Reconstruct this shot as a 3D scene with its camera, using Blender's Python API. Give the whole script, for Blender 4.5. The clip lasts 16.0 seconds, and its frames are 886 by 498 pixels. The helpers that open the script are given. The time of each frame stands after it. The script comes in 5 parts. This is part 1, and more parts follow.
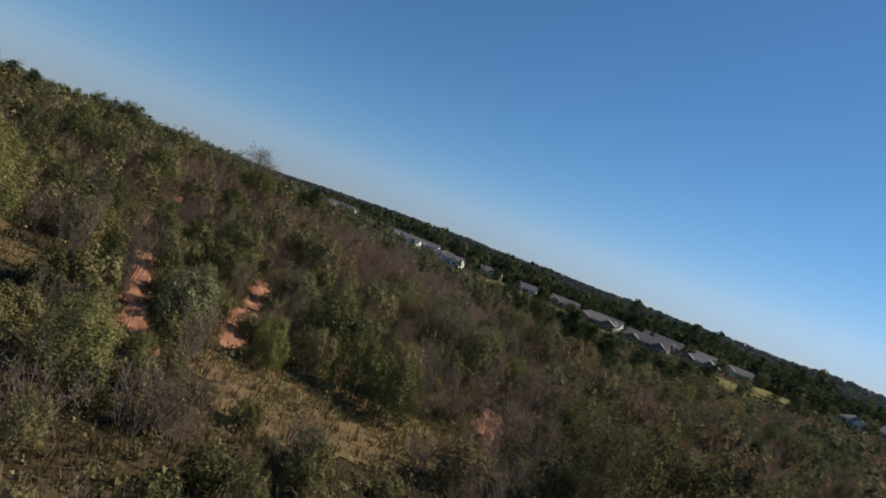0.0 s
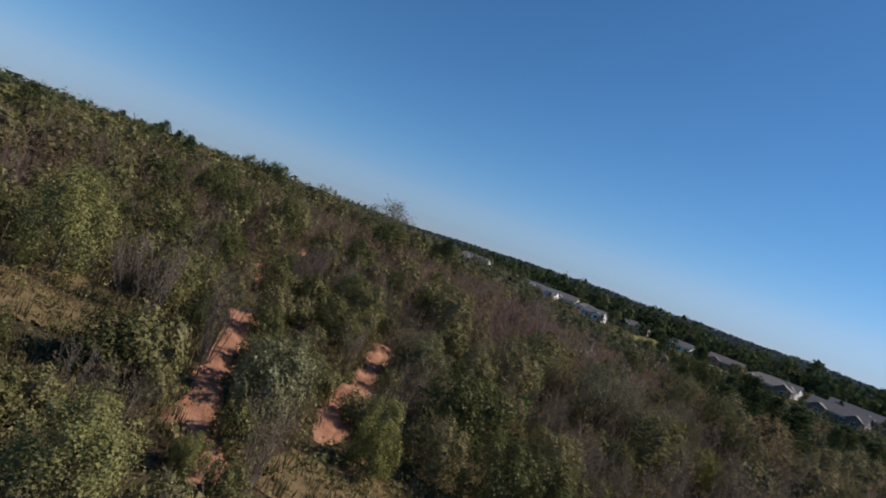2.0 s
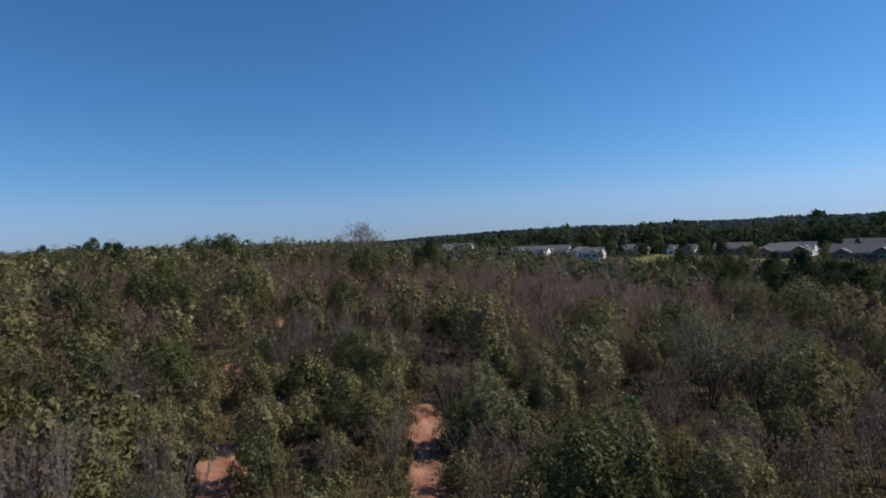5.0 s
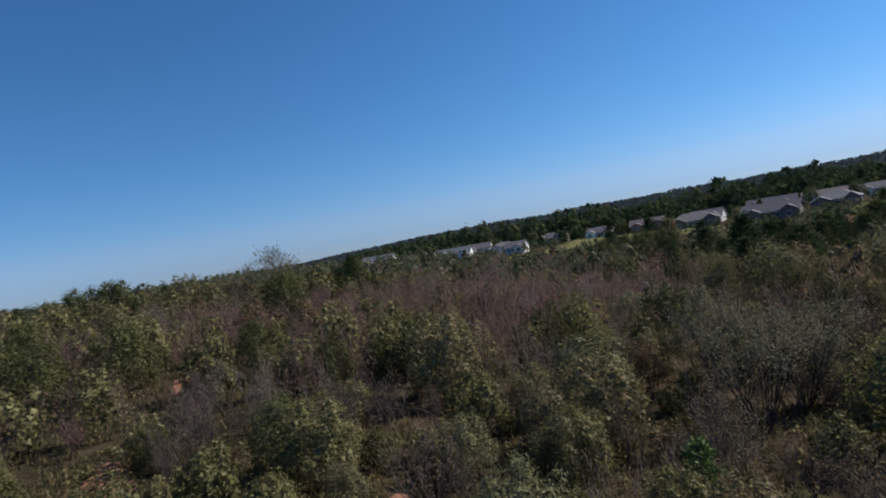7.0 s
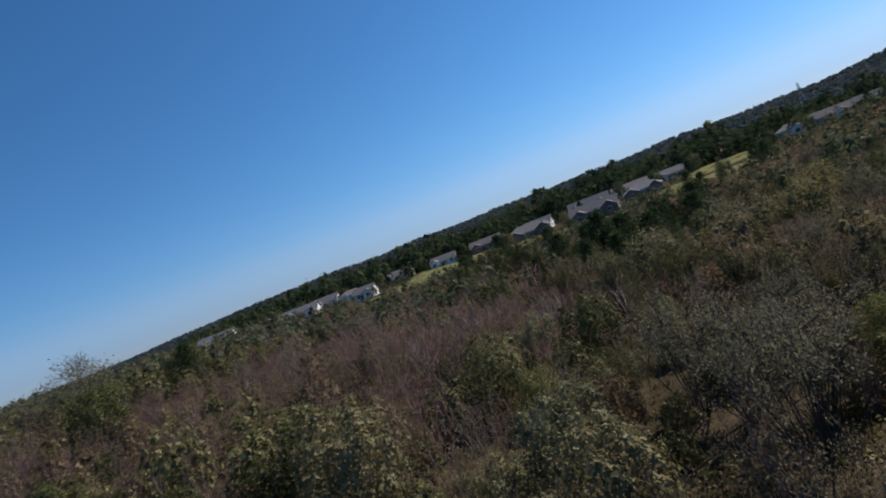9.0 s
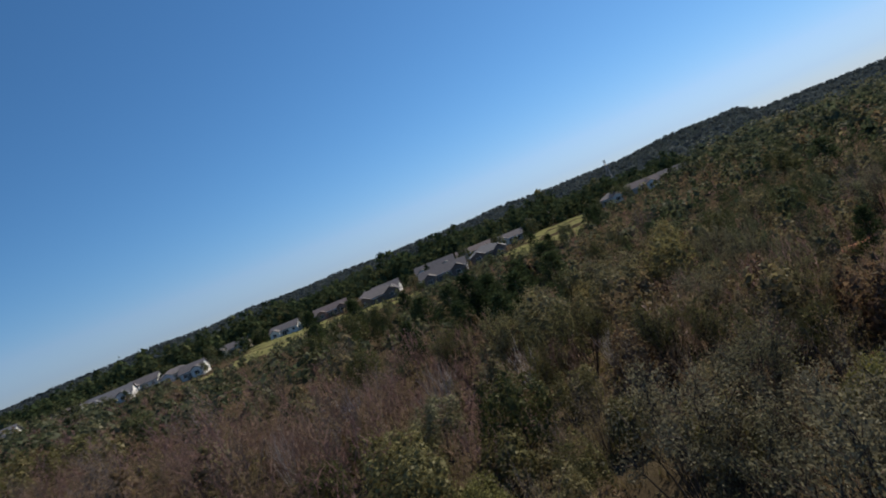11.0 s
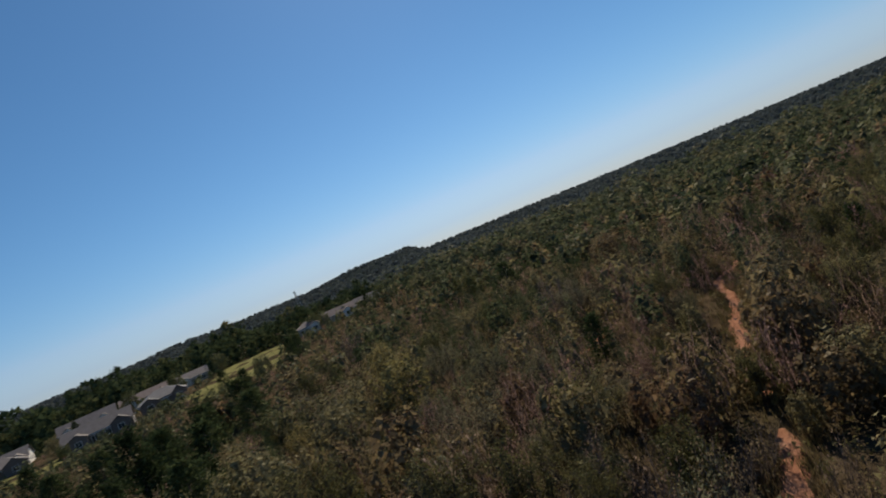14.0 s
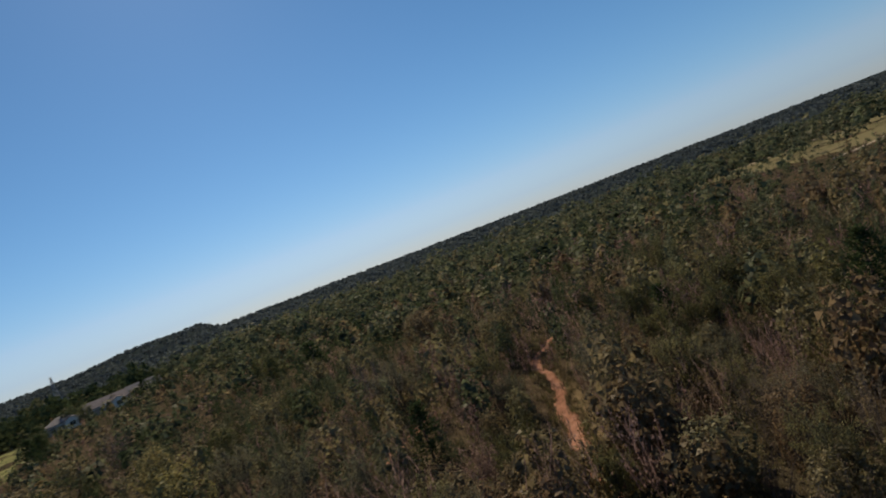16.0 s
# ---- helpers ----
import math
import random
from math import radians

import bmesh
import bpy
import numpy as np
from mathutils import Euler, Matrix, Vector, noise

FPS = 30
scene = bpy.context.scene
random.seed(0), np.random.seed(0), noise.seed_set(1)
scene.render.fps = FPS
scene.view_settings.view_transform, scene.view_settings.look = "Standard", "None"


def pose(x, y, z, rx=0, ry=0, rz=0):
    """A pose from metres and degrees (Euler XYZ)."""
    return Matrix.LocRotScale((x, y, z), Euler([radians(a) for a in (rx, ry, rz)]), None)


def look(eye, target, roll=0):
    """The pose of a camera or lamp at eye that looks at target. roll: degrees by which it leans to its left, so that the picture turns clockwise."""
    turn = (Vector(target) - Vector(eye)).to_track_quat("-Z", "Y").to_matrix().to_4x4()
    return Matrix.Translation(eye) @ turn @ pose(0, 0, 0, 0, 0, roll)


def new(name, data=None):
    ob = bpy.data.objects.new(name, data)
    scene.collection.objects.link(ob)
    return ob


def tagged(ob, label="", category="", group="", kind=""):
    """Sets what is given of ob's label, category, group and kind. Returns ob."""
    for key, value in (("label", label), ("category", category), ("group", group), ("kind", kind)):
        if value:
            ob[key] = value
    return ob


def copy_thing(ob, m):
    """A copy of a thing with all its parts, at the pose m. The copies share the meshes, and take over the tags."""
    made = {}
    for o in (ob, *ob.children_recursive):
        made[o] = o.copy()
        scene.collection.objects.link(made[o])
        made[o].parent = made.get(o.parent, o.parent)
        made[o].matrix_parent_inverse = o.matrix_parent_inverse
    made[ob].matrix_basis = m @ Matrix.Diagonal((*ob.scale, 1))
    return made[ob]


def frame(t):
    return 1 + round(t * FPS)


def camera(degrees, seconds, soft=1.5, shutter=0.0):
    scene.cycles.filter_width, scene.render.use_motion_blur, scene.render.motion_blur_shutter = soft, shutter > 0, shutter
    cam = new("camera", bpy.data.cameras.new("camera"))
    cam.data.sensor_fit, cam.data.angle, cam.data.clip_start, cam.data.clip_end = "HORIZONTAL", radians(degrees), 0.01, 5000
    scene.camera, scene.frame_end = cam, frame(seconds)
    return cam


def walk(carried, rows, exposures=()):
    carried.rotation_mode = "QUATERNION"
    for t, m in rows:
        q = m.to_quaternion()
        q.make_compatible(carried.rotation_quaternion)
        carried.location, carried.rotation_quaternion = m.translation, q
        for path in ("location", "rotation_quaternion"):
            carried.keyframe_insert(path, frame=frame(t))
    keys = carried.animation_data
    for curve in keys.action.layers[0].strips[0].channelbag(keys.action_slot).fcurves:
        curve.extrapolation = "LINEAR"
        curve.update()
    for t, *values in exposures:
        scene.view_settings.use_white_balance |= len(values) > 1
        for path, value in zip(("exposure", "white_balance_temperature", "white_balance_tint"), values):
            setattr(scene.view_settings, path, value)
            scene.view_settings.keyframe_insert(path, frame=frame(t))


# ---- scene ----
cam = camera(74.5, 16.0, soft=1.8, shutter=0.3)
EYE = 12.0
ROWS = [
    (0.0, 1.44, -0.72, -0.53, 88.65, -21.06, 0.67),
    (0.5, 1.16, 2.15, -0.66, 88.70, -21.00, 4.34),
    (1.0, 0.80, 4.79, -0.74, 88.77, -20.09, 7.67),
    (1.5, 0.32, 7.25, -0.83, 88.79, -19.58, 11.07),
    (2.0, -0.26, 9.56, -0.91, 88.83, -20.04, 14.64),
    (2.5, -0.91, 11.68, -0.94, 88.81, -19.08, 17.63),
    (3.0, -1.69, 13.52, -0.94, 88.94, -15.02, 18.26),
    (3.5, -2.42, 15.15, -0.90, 88.91, -10.02, 17.49),
    (4.0, -3.11, 16.78, -0.86, 88.92, -4.69, 16.77),
    (6.5, -7.75, 28.61, -0.70, 88.85, 9.39, 5.32),
    (7.0, -8.48, 31.71, -0.74, 88.93, 10.10, 3.41),
    (7.5, -9.04, 34.76, -0.83, 89.00, 12.86, 0.38),
    (8.0, -9.46, 37.68, -0.78, 88.98, 16.59, -3.84),
    (10.5, -11.73, 50.13, 0.89, 88.66, 22.35, -26.28),
    (11.0, -10.71, 52.89, 0.80, 88.80, 21.99, -30.16),
    (11.5, -9.54, 55.76, 0.67, 88.78, 22.79, -35.16),
    (12.0, -8.11, 58.52, 0.43, 88.89, 23.57, -40.63),
    (12.5, -6.61, 60.99, 0.15, 88.98, 24.30, -46.63),
    (13.0, -4.89, 63.17, 0.03, 89.14, 24.16, -52.23),
    (13.5, -3.31, 64.98, -0.03, 89.27, 23.31, -57.07),
    (14.0, -1.74, 66.63, -0.03, 89.28, 22.77, -62.45),
    (14.5, -0.14, 67.91, 0.01, 89.31, 22.07, -67.59),
    (15.0, 1.49, 68.92, 0.07, 89.30, 21.71, -72.76),
    (15.5, 3.15, 69.65, 0.15, 89.19, 21.60, -77.74),
    (16.0, 4.83, 70.15, 0.14, 89.13, 21.19, -82.87),
]
EXPOSURES = [(0.0, 0.27, 7350, 10), (2.0, 0.28, 6800, 10), (3.5, 0.28, 6350, 10), (8.0, 0.3, 6350, 10), (12.0, 0.18, 7300, 10), (16.0, 0.13, 8000, 10)]
walk(cam, [(t, pose(x, y, EYE + z, rx, ry, rz)) for t, x, y, z, rx, ry, rz in ROWS], EXPOSURES)

# ---- world and sun ----
SUN_HEADING, SUN_HEIGHT = 66.0, 38.0
world = bpy.data.worlds.new("world")
scene.world = world
world.use_nodes = True
wn = world.node_tree
sky = wn.nodes.new("ShaderNodeTexSky")
sky.sky_type, sky.sun_disc = "NISHITA", False
sky.sun_elevation, sky.sun_rotation = radians(SUN_HEIGHT), radians(SUN_HEADING)
sky.altitude, sky.air_density, sky.dust_density, sky.ozone_density = 100, 1.0, 0.1, 1.6
tone = wn.nodes.new("ShaderNodeMix")
tone.data_type, tone.blend_type = "RGBA", "MULTIPLY"
tone.inputs[0].default_value = 1.0
# deep blue overhead, pale towards the horizon where the air itself is pale
split = wn.nodes.new("ShaderNodeSeparateColor")
wn.links.new(sky.outputs[0], split.inputs[0])
share = wn.nodes.new("ShaderNodeMath")
share.operation = "DIVIDE"
wn.links.new(split.outputs[0], share.inputs[0])
wn.links.new(split.outputs[2], share.inputs[1])
balance = wn.nodes.new("ShaderNodeValToRGB")
balance.color_ramp.elements.new(0.5)
for stop, (place, colour) in zip(balance.color_ramp.elements, ((0.13, (0.41, 0.95, 1.34)), (0.50, (0.62, 0.85, 1.38)), (0.80, (0.51, 0.745, 1.42)))):
    stop.position, stop.color = place, (*colour, 1.0)
part_way = wn.nodes.new("ShaderNodeMath")
part_way.operation = "MULTIPLY"
part_way.inputs[1].default_value = 0.6
wn.links.new(share.outputs[0], part_way.inputs[0])
wn.links.new(part_way.outputs[0], balance.inputs[0])
wn.links.new(balance.outputs[0], tone.inputs[7])
wn.links.new(sky.outputs[0], tone.inputs[6])
wn.links.new(tone.outputs[2], wn.nodes["Background"].inputs[0])
wn.nodes["Background"].inputs[1].default_value = 0.062
sun_data = bpy.data.lights.new("sun", "SUN")
sun_data.energy, sun_data.angle, sun_data.color = 4.6, radians(0.5), (1.0, 0.93, 0.82)
sun = new("sun", sun_data)
_h, _e = radians(SUN_HEADING), radians(SUN_HEIGHT)
SUN_WAY = Vector((math.sin(_h) * math.cos(_e), math.cos(_h) * math.cos(_e), math.sin(_e)))
sun.matrix_world = look((0, 0, 200), Vector((0, 0, 200)) - SUN_WAY)


# ---- materials ----
def nodes_of(name):
    m = bpy.data.materials.new(name)
    m.use_nodes = True
    t = m.node_tree
    t.nodes.clear()
    return m, t, t.nodes.new("ShaderNodeOutputMaterial")


def link(t, a, b):
    t.links.new(a, b)


def noise_tex(t, scale, detail=4.0, rough=0.6, coord="Object"):
    c = t.nodes.new("ShaderNodeTexCoord")
    n = t.nodes.new("ShaderNodeTexNoise")
    n.inputs["Scale"].default_value, n.inputs["Detail"].default_value, n.inputs["Roughness"].default_value = scale, detail, rough
    link(t, c.outputs[coord], n.inputs["Vector"])
    return n.outputs["Fac"]


def ramp(t, fac, stops):
    r = t.nodes.new("ShaderNodeValToRGB")
    while len(r.color_ramp.elements) < len(stops):
        r.color_ramp.elements.new(0.5)
    for el, (p, c) in zip(r.color_ramp.elements, stops):
        el.position, el.color = p, (*c, 1.0)
    link(t, fac, r.inputs[0])
    return r.outputs[0]


def mix(t, fac, a, b, mode="MIX"):
    n = t.nodes.new("ShaderNodeMix")
    n.data_type, n.blend_type = "RGBA", mode
    if isinstance(fac, float):
        n.inputs[0].default_value = fac
    else:
        link(t, fac, n.inputs[0])
    link(t, a, n.inputs[6])
    link(t, b, n.inputs[7])
    return n.outputs[2]


def maths(t, op, a, b=None):
    n = t.nodes.new("ShaderNodeMath")
    n.operation = op
    for i, v in enumerate((a, b)):
        if v is None:
            continue
        if isinstance(v, (int, float)):
            n.inputs[i].default_value = v
        else:
            link(t, v, n.inputs[i])
    return n.outputs[0]


def solid(name, stops, scale=6.0, rough=0.85, bump=0.3, bump_scale=40.0, spec=0.3, metal=0.0, dist=0.02):
    """An opaque surface: two scales of colour noise and a fine relief."""
    m, t, out = nodes_of(name)
    p = t.nodes.new("ShaderNodeBsdfPrincipled")
    a, b = noise_tex(t, scale), noise_tex(t, scale * 7.3, 3.0)
    f = maths(t, "ADD", maths(t, "MULTIPLY", a, 0.65), maths(t, "MULTIPLY", b, 0.35))
    link(t, ramp(t, f, stops), p.inputs["Base Color"])
    p.inputs["Roughness"].default_value, p.inputs["Metallic"].default_value = rough, metal
    p.inputs["Specular IOR Level"].default_value = spec
    bn = t.nodes.new("ShaderNodeBump")
    bn.inputs["Strength"].default_value, bn.inputs["Distance"].default_value = bump, dist
    link(t, noise_tex(t, bump_scale), bn.inputs["Height"])
    link(t, bn.outputs[0], p.inputs["Normal"])
    link(t, p.outputs[0], out.inputs[0])
    return m


def foliage(name, stops, through_light=0.28, wax=0.010):
    """Leaves: colour by plant and by leaf, with some light coming through."""
    m, t, out = nodes_of(name)
    info = t.nodes.new("ShaderNodeObjectInfo")
    geo = t.nodes.new("ShaderNodeNewGeometry")
    at = t.nodes.new("ShaderNodeAttribute")
    at.attribute_name = "tint"
    plant = maths(t, "FRACT", maths(t, "ADD", info.outputs["Random"], at.outputs["Fac"]))
    f = maths(t, "ADD", maths(t, "MULTIPLY", plant, 0.82), maths(t, "MULTIPLY", geo.outputs["Random Per Island"], 0.18))
    c = ramp(t, f, stops)
    leaf = maths(t, "ADD", maths(t, "MULTIPLY", geo.outputs["Random Per Island"], 0.75), 0.62)
    bright = t.nodes.new("ShaderNodeHueSaturation")
    link(t, leaf, bright.inputs["Value"])
    link(t, c, bright.inputs["Color"])
    d = t.nodes.new("ShaderNodeBsdfDiffuse")
    tr = t.nodes.new("ShaderNodeBsdfTranslucent")
    link(t, bright.outputs[0], d.inputs[0])
    link(t, bright.outputs[0], tr.inputs[0])
    s1 = t.nodes.new("ShaderNodeMixShader")
    s1.inputs[0].default_value = through_light
    link(t, d.outputs[0], s1.inputs[1])
    link(t, tr.outputs[0], s1.inputs[2])
    gl = t.nodes.new("ShaderNodeBsdfGlossy")
    gl.inputs["Roughness"].default_value = 0.5
    gl.inputs["Color"].default_value = (0.8, 0.8, 0.75, 1.0)
    s2 = t.nodes.new("ShaderNodeMixShader")
    s2.inputs[0].default_value = wax
    link(t, s1.outputs[0], s2.inputs[1])
    link(t, gl.outputs[0], s2.inputs[2])
    link(t, s2.outputs[0], out.inputs[0])
    return m


M_GREEN = foliage("leaf_green", [(0.0, (0.064, 0.066, 0.026)), (0.3, (0.108, 0.102, 0.041)), (0.6, (0.156, 0.142, 0.061)), (0.85, (0.193, 0.172, 0.083)), (1.0, (0.165, 0.130, 0.070))])
M_DEEP = foliage("leaf_deep", [(0.0, (0.053, 0.061, 0.022)), (0.5, (0.090, 0.093, 0.035)), (1.0, (0.112, 0.118, 0.050))])
M_SILVER = foliage("leaf_silver", [(0.0, (0.129, 0.125, 0.063)), (0.6, (0.172, 0.163, 0.084)), (1.0, (0.190, 0.188, 0.112))])
M_YELLOW = foliage("leaf_yellowing", [(0.0, (0.140, 0.132, 0.060)), (0.6, (0.188, 0.166, 0.070)), (1.0, (0.220, 0.180, 0.080))], 0.42)
M_OPEN = foliage("leaf_thin", [(0.0, (0.098, 0.096, 0.059)), (0.5, (0.135, 0.129, 0.080)), (1.0, (0.171, 0.151, 0.100))], 0.42)
M_BRIGHT = foliage("leaf_bright", [(0.0, (0.145, 0.144, 0.046)), (0.6, (0.185, 0.177, 0.061)), (1.0, (0.200, 0.196, 0.084))])
M_COPSE = foliage("leaf_copse", [(0.0, (0.050, 0.065, 0.037)), (0.5, (0.086, 0.099, 0.055)), (0.85, (0.130, 0.130, 0.073)), (1.0, (0.151, 0.125, 0.078))], 0.42)
M_LUSH = foliage("leaf_lush", [(0.0, (0.080, 0.092, 0.040)), (0.6, (0.110, 0.118, 0.052)), (1.0, (0.145, 0.145, 0.070))])
M_SEEDLING = foliage("seedling_needle", [(0.0, (0.050, 0.100, 0.026)), (1.0, (0.085, 0.140, 0.040))])
M_DULL = foliage("leaf_dull", [(0.0, (0.126, 0.089, 0.070)), (0.35, (0.177, 0.130, 0.099)), (0.6, (0.195, 0.147, 0.097)), (0.8, (0.172, 0.140, 0.078)), (1.0, (0.225, 0.184, 0.140))], 0.45, 0.0)
M_MAUVE = foliage("leaf_mauve", [(0.0, (0.150, 0.092, 0.086)), (0.35, (0.212, 0.138, 0.126)), (0.6, (0.225, 0.154, 0.122)), (0.8, (0.190, 0.142, 0.088)), (1.0, (0.260, 0.196, 0.172))], 0.45, 0.0)
M_RUST = foliage("leaf_rust", [(0.0, (0.135, 0.082, 0.056)), (0.3, (0.165, 0.120, 0.068)), (0.7, (0.178, 0.150, 0.080)), (1.0, (0.165, 0.154, 0.082))], 0.42)
M_PINE = foliage("needle", [(0.0, (0.032, 0.048, 0.022)), (0.5, (0.048, 0.068, 0.030)), (1.0, (0.070, 0.090, 0.040))], 0.25, 0.0)
# distant woods: the blue-grey of haze is mixed into the leaf colours
M_FAR_HAZE = foliage("leaf_hills_hazed", [(0.0, (0.060, 0.076, 0.083)), (0.6, (0.070, 0.087, 0.093)), (1.0, (0.082, 0.097, 0.098))], 0.45, 0.0)
M_MIXED = foliage("leaf_mixed", [(0.0, (0.050, 0.067, 0.041)), (0.5, (0.084, 0.099, 0.058)), (0.8, (0.123, 0.123, 0.071)), (1.0, (0.160, 0.127, 0.076))], 0.42)
M_TALL = foliage("leaf_woodland", [(0.0, (0.034, 0.050, 0.025)), (0.45, (0.056, 0.075, 0.036)), (0.9, (0.086, 0.096, 0.046)), (1.0, (0.120, 0.100, 0.050))], 0.25, 0.0)
M_GRASS = foliage("grass_blade", [(0.0, (0.120, 0.088, 0.049)), (0.45, (0.166, 0.126, 0.072)), (0.8, (0.115, 0.104, 0.048)), (1.0, (0.083, 0.086, 0.035))], 0.3, 0.0)
M_BARK = solid("bark", [(0.3, (0.060, 0.048, 0.038)), (0.7, (0.140, 0.118, 0.098))], 5.0, 0.9, 0.6, 30.0, 0.2)
M_TWIG = solid("twig", [(0.3, (0.090, 0.072, 0.066)), (0.7, (0.170, 0.142, 0.132))], 3.0, 0.9, 0.3, 30.0, 0.2)


M_STEM = solid("dark_stem", [(0.3, (0.040, 0.032, 0.027)), (0.7, (0.085, 0.068, 0.058))], 4.0, 0.9, 0.4, 30.0, 0.15)


def clay_material():
    """Bare red clay, trodden pale in the middle, strewn with litter and straw towards its edges."""
    m, t, out = nodes_of("red_clay")
    p = t.nodes.new("ShaderNodeBsdfPrincipled")
    p.inputs["Roughness"].default_value, p.inputs["Specular IOR Level"].default_value = 0.95, 0.0
    broad, fine = noise_tex(t, 0.8, 5.0), noise_tex(t, 7.0, 5.0, 0.7)
    f = maths(t, "ADD", maths(t, "MULTIPLY", broad, 0.6), maths(t, "MULTIPLY", fine, 0.4))
    clay = ramp(t, f, [(0.3, (0.165, 0.074, 0.047)), (0.48, (0.290, 0.138, 0.088)), (0.68, (0.420, 0.235, 0.165))])
    litter = ramp(t, fine, [(0.3, (0.055, 0.042, 0.028)), (0.55, (0.120, 0.088, 0.054)), (0.75, (0.200, 0.150, 0.092))])
    at = t.nodes.new("ShaderNodeAttribute")
    at.attribute_name = "tint"
    ragged = noise_tex(t, 1.7, 6.0, 0.75)
    k = maths(t, "ADD", at.outputs["Fac"], maths(t, "MULTIPLY", maths(t, "SUBTRACT", ragged, 0.5), 1.9))
    cover = ramp(t, k, [(0.72, (0, 0, 0)), (0.95, (1, 1, 1))])
    link(t, mix(t, cover, clay, litter), p.inputs["Base Color"])
    bn = t.nodes.new("ShaderNodeBump")
    bn.inputs["Strength"].default_value, bn.inputs["Distance"].default_value = 0.9, 0.12
    link(t, fine, bn.inputs["Height"])
    link(t, bn.outputs[0], p.inputs["Normal"])
    link(t, p.outputs[0], out.inputs[0])
    return m


M_CLAY = clay_material()
M_LAWN = solid("lawn", [(0.25, (0.115, 0.118, 0.046)), (0.55, (0.178, 0.172, 0.076)), (0.8, (0.232, 0.206, 0.106))], 0.12, 0.95, 0.5, 9.0, 0.0, 0.0, 0.05)


def ground_material():
    m, t, out = nodes_of("scrub_ground")
    p = t.nodes.new("ShaderNodeBsdfPrincipled")
    p.inputs["Roughness"].default_value = 0.97
    p.inputs["Specular IOR Level"].default_value = 0.0
    broad, mid, fine = noise_tex(t, 0.035, 5.0), noise_tex(t, 0.45, 6.0, 0.65), noise_tex(t, 6.0, 4.0, 0.7)
    straw = ramp(t, mid, [(0.3, (0.050, 0.038, 0.027)), (0.5, (0.086, 0.065, 0.045)), (0.72, (0.140, 0.106, 0.074))])
    green = ramp(t, mid, [(0.3, (0.044, 0.038, 0.026)), (0.6, (0.072, 0.060, 0.040)), (0.8, (0.110, 0.088, 0.060))])
    f = maths(t, "MULTIPLY", maths(t, "SUBTRACT", broad, 0.42), 6.0)
    n = t.nodes.new("ShaderNodeClamp")
    link(t, f, n.inputs[0])
    c = mix(t, n.outputs[0], straw, green)
    dark = ramp(t, fine, [(0.3, (0.55, 0.53, 0.5)), (0.7, (1.15, 1.12, 1.08))])
    link(t, mix(t, 1.0, c, dark, "MULTIPLY"), p.inputs["Base Color"])
    bn = t.nodes.new("ShaderNodeBump")
    bn.inputs["Strength"].default_value, bn.inputs["Distance"].default_value = 0.9, 0.12
    link(t, fine, bn.inputs["Height"])
    link(t, bn.outputs[0], p.inputs["Normal"])
    link(t, p.outputs[0], out.inputs[0])
    return m


M_GROUND = ground_material()
# outer land: dark forest tones with a blue haze tint put into them
M_WOODED_HAZE = solid("wooded_land_hazed", [(0.3, (0.017, 0.025, 0.027)), (0.5, (0.025, 0.034, 0.035)), (0.7, (0.036, 0.044, 0.041))], 0.02, 1.0, 1.0, 0.09, 0.0, 0.0, 6.0)
M_STRAW = solid("straw_grass", [(0.3, (0.079, 0.060, 0.032)), (0.42, (0.135, 0.099, 0.053)), (0.52, (0.184, 0.128, 0.072)), (0.62, (0.135, 0.107, 0.055)), (0.75, (0.211, 0.123, 0.077))], 0.7, 0.95, 0.9, 9.0, 0.0, 0.0, 0.1)
M_SAND = solid("sandy_track", [(0.3, (0.240, 0.190, 0.135)), (0.7, (0.380, 0.310, 0.230))], 0.5, 0.95, 0.6, 6.0, 0.0, 0.0, 0.1)
M_FIELD = solid("dry_field", [(0.25, (0.095, 0.090, 0.046)), (0.5, (0.165, 0.140, 0.078)), (0.75, (0.125, 0.122, 0.055))], 0.09, 0.95, 0.7, 1.2, 0.0, 0.0, 0.4)


# ---- mesh helpers ----
def mesh_of(name, verts, faces, material, tint=None, smooth=False):
    """A mesh from arrays; all faces have the same number of corners."""
    verts, faces = np.asarray(verts, np.float32), np.asarray(faces, np.int32)
    me = bpy.data.meshes.new(name)
    k = faces.shape[1]
    me.vertices.add(len(verts))
    me.vertices.foreach_set("co", verts.ravel())
    me.loops.add(faces.size)
    me.loops.foreach_set("vertex_index", faces.ravel())
    me.polygons.add(len(faces))
    me.polygons.foreach_set("loop_start", np.arange(0, faces.size, k, dtype=np.int32))
    me.polygons.foreach_set("loop_total", np.full(len(faces), k, np.int32))
    if smooth:
        me.polygons.foreach_set("use_smooth", np.ones(len(faces), bool))
    me.materials.append(material)
    if tint is not None:
        a = me.attributes.new("tint", "FLOAT", "POINT")
        a.data.foreach_set("value", np.asarray(tint, np.float32))
    me.update(calc_edges=True)
    return me


def part(name, data, material, parent, label=""):
    """Links a bmesh or a mesh as one part under a thing or a part."""
    if isinstance(data, bmesh.types.BMesh):
        me = bpy.data.meshes.new(name)
        data.to_mesh(me)
        data.free()
        me.materials.append(material)
        data = me
    ob = new(name, data)
    ob.parent = parent
    return tagged(ob, label)


def box(bm, x0, x1, y0, y1, z0, z1):
    """Adds a block to a bmesh."""
    r = bmesh.ops.create_cube(bm, size=1.0, matrix=Matrix.LocRotScale(((x0 + x1) / 2, (y0 + y1) / 2, (z0 + z1) / 2), None, (x1 - x0, y1 - y0, z1 - z0)))
    return r["verts"]


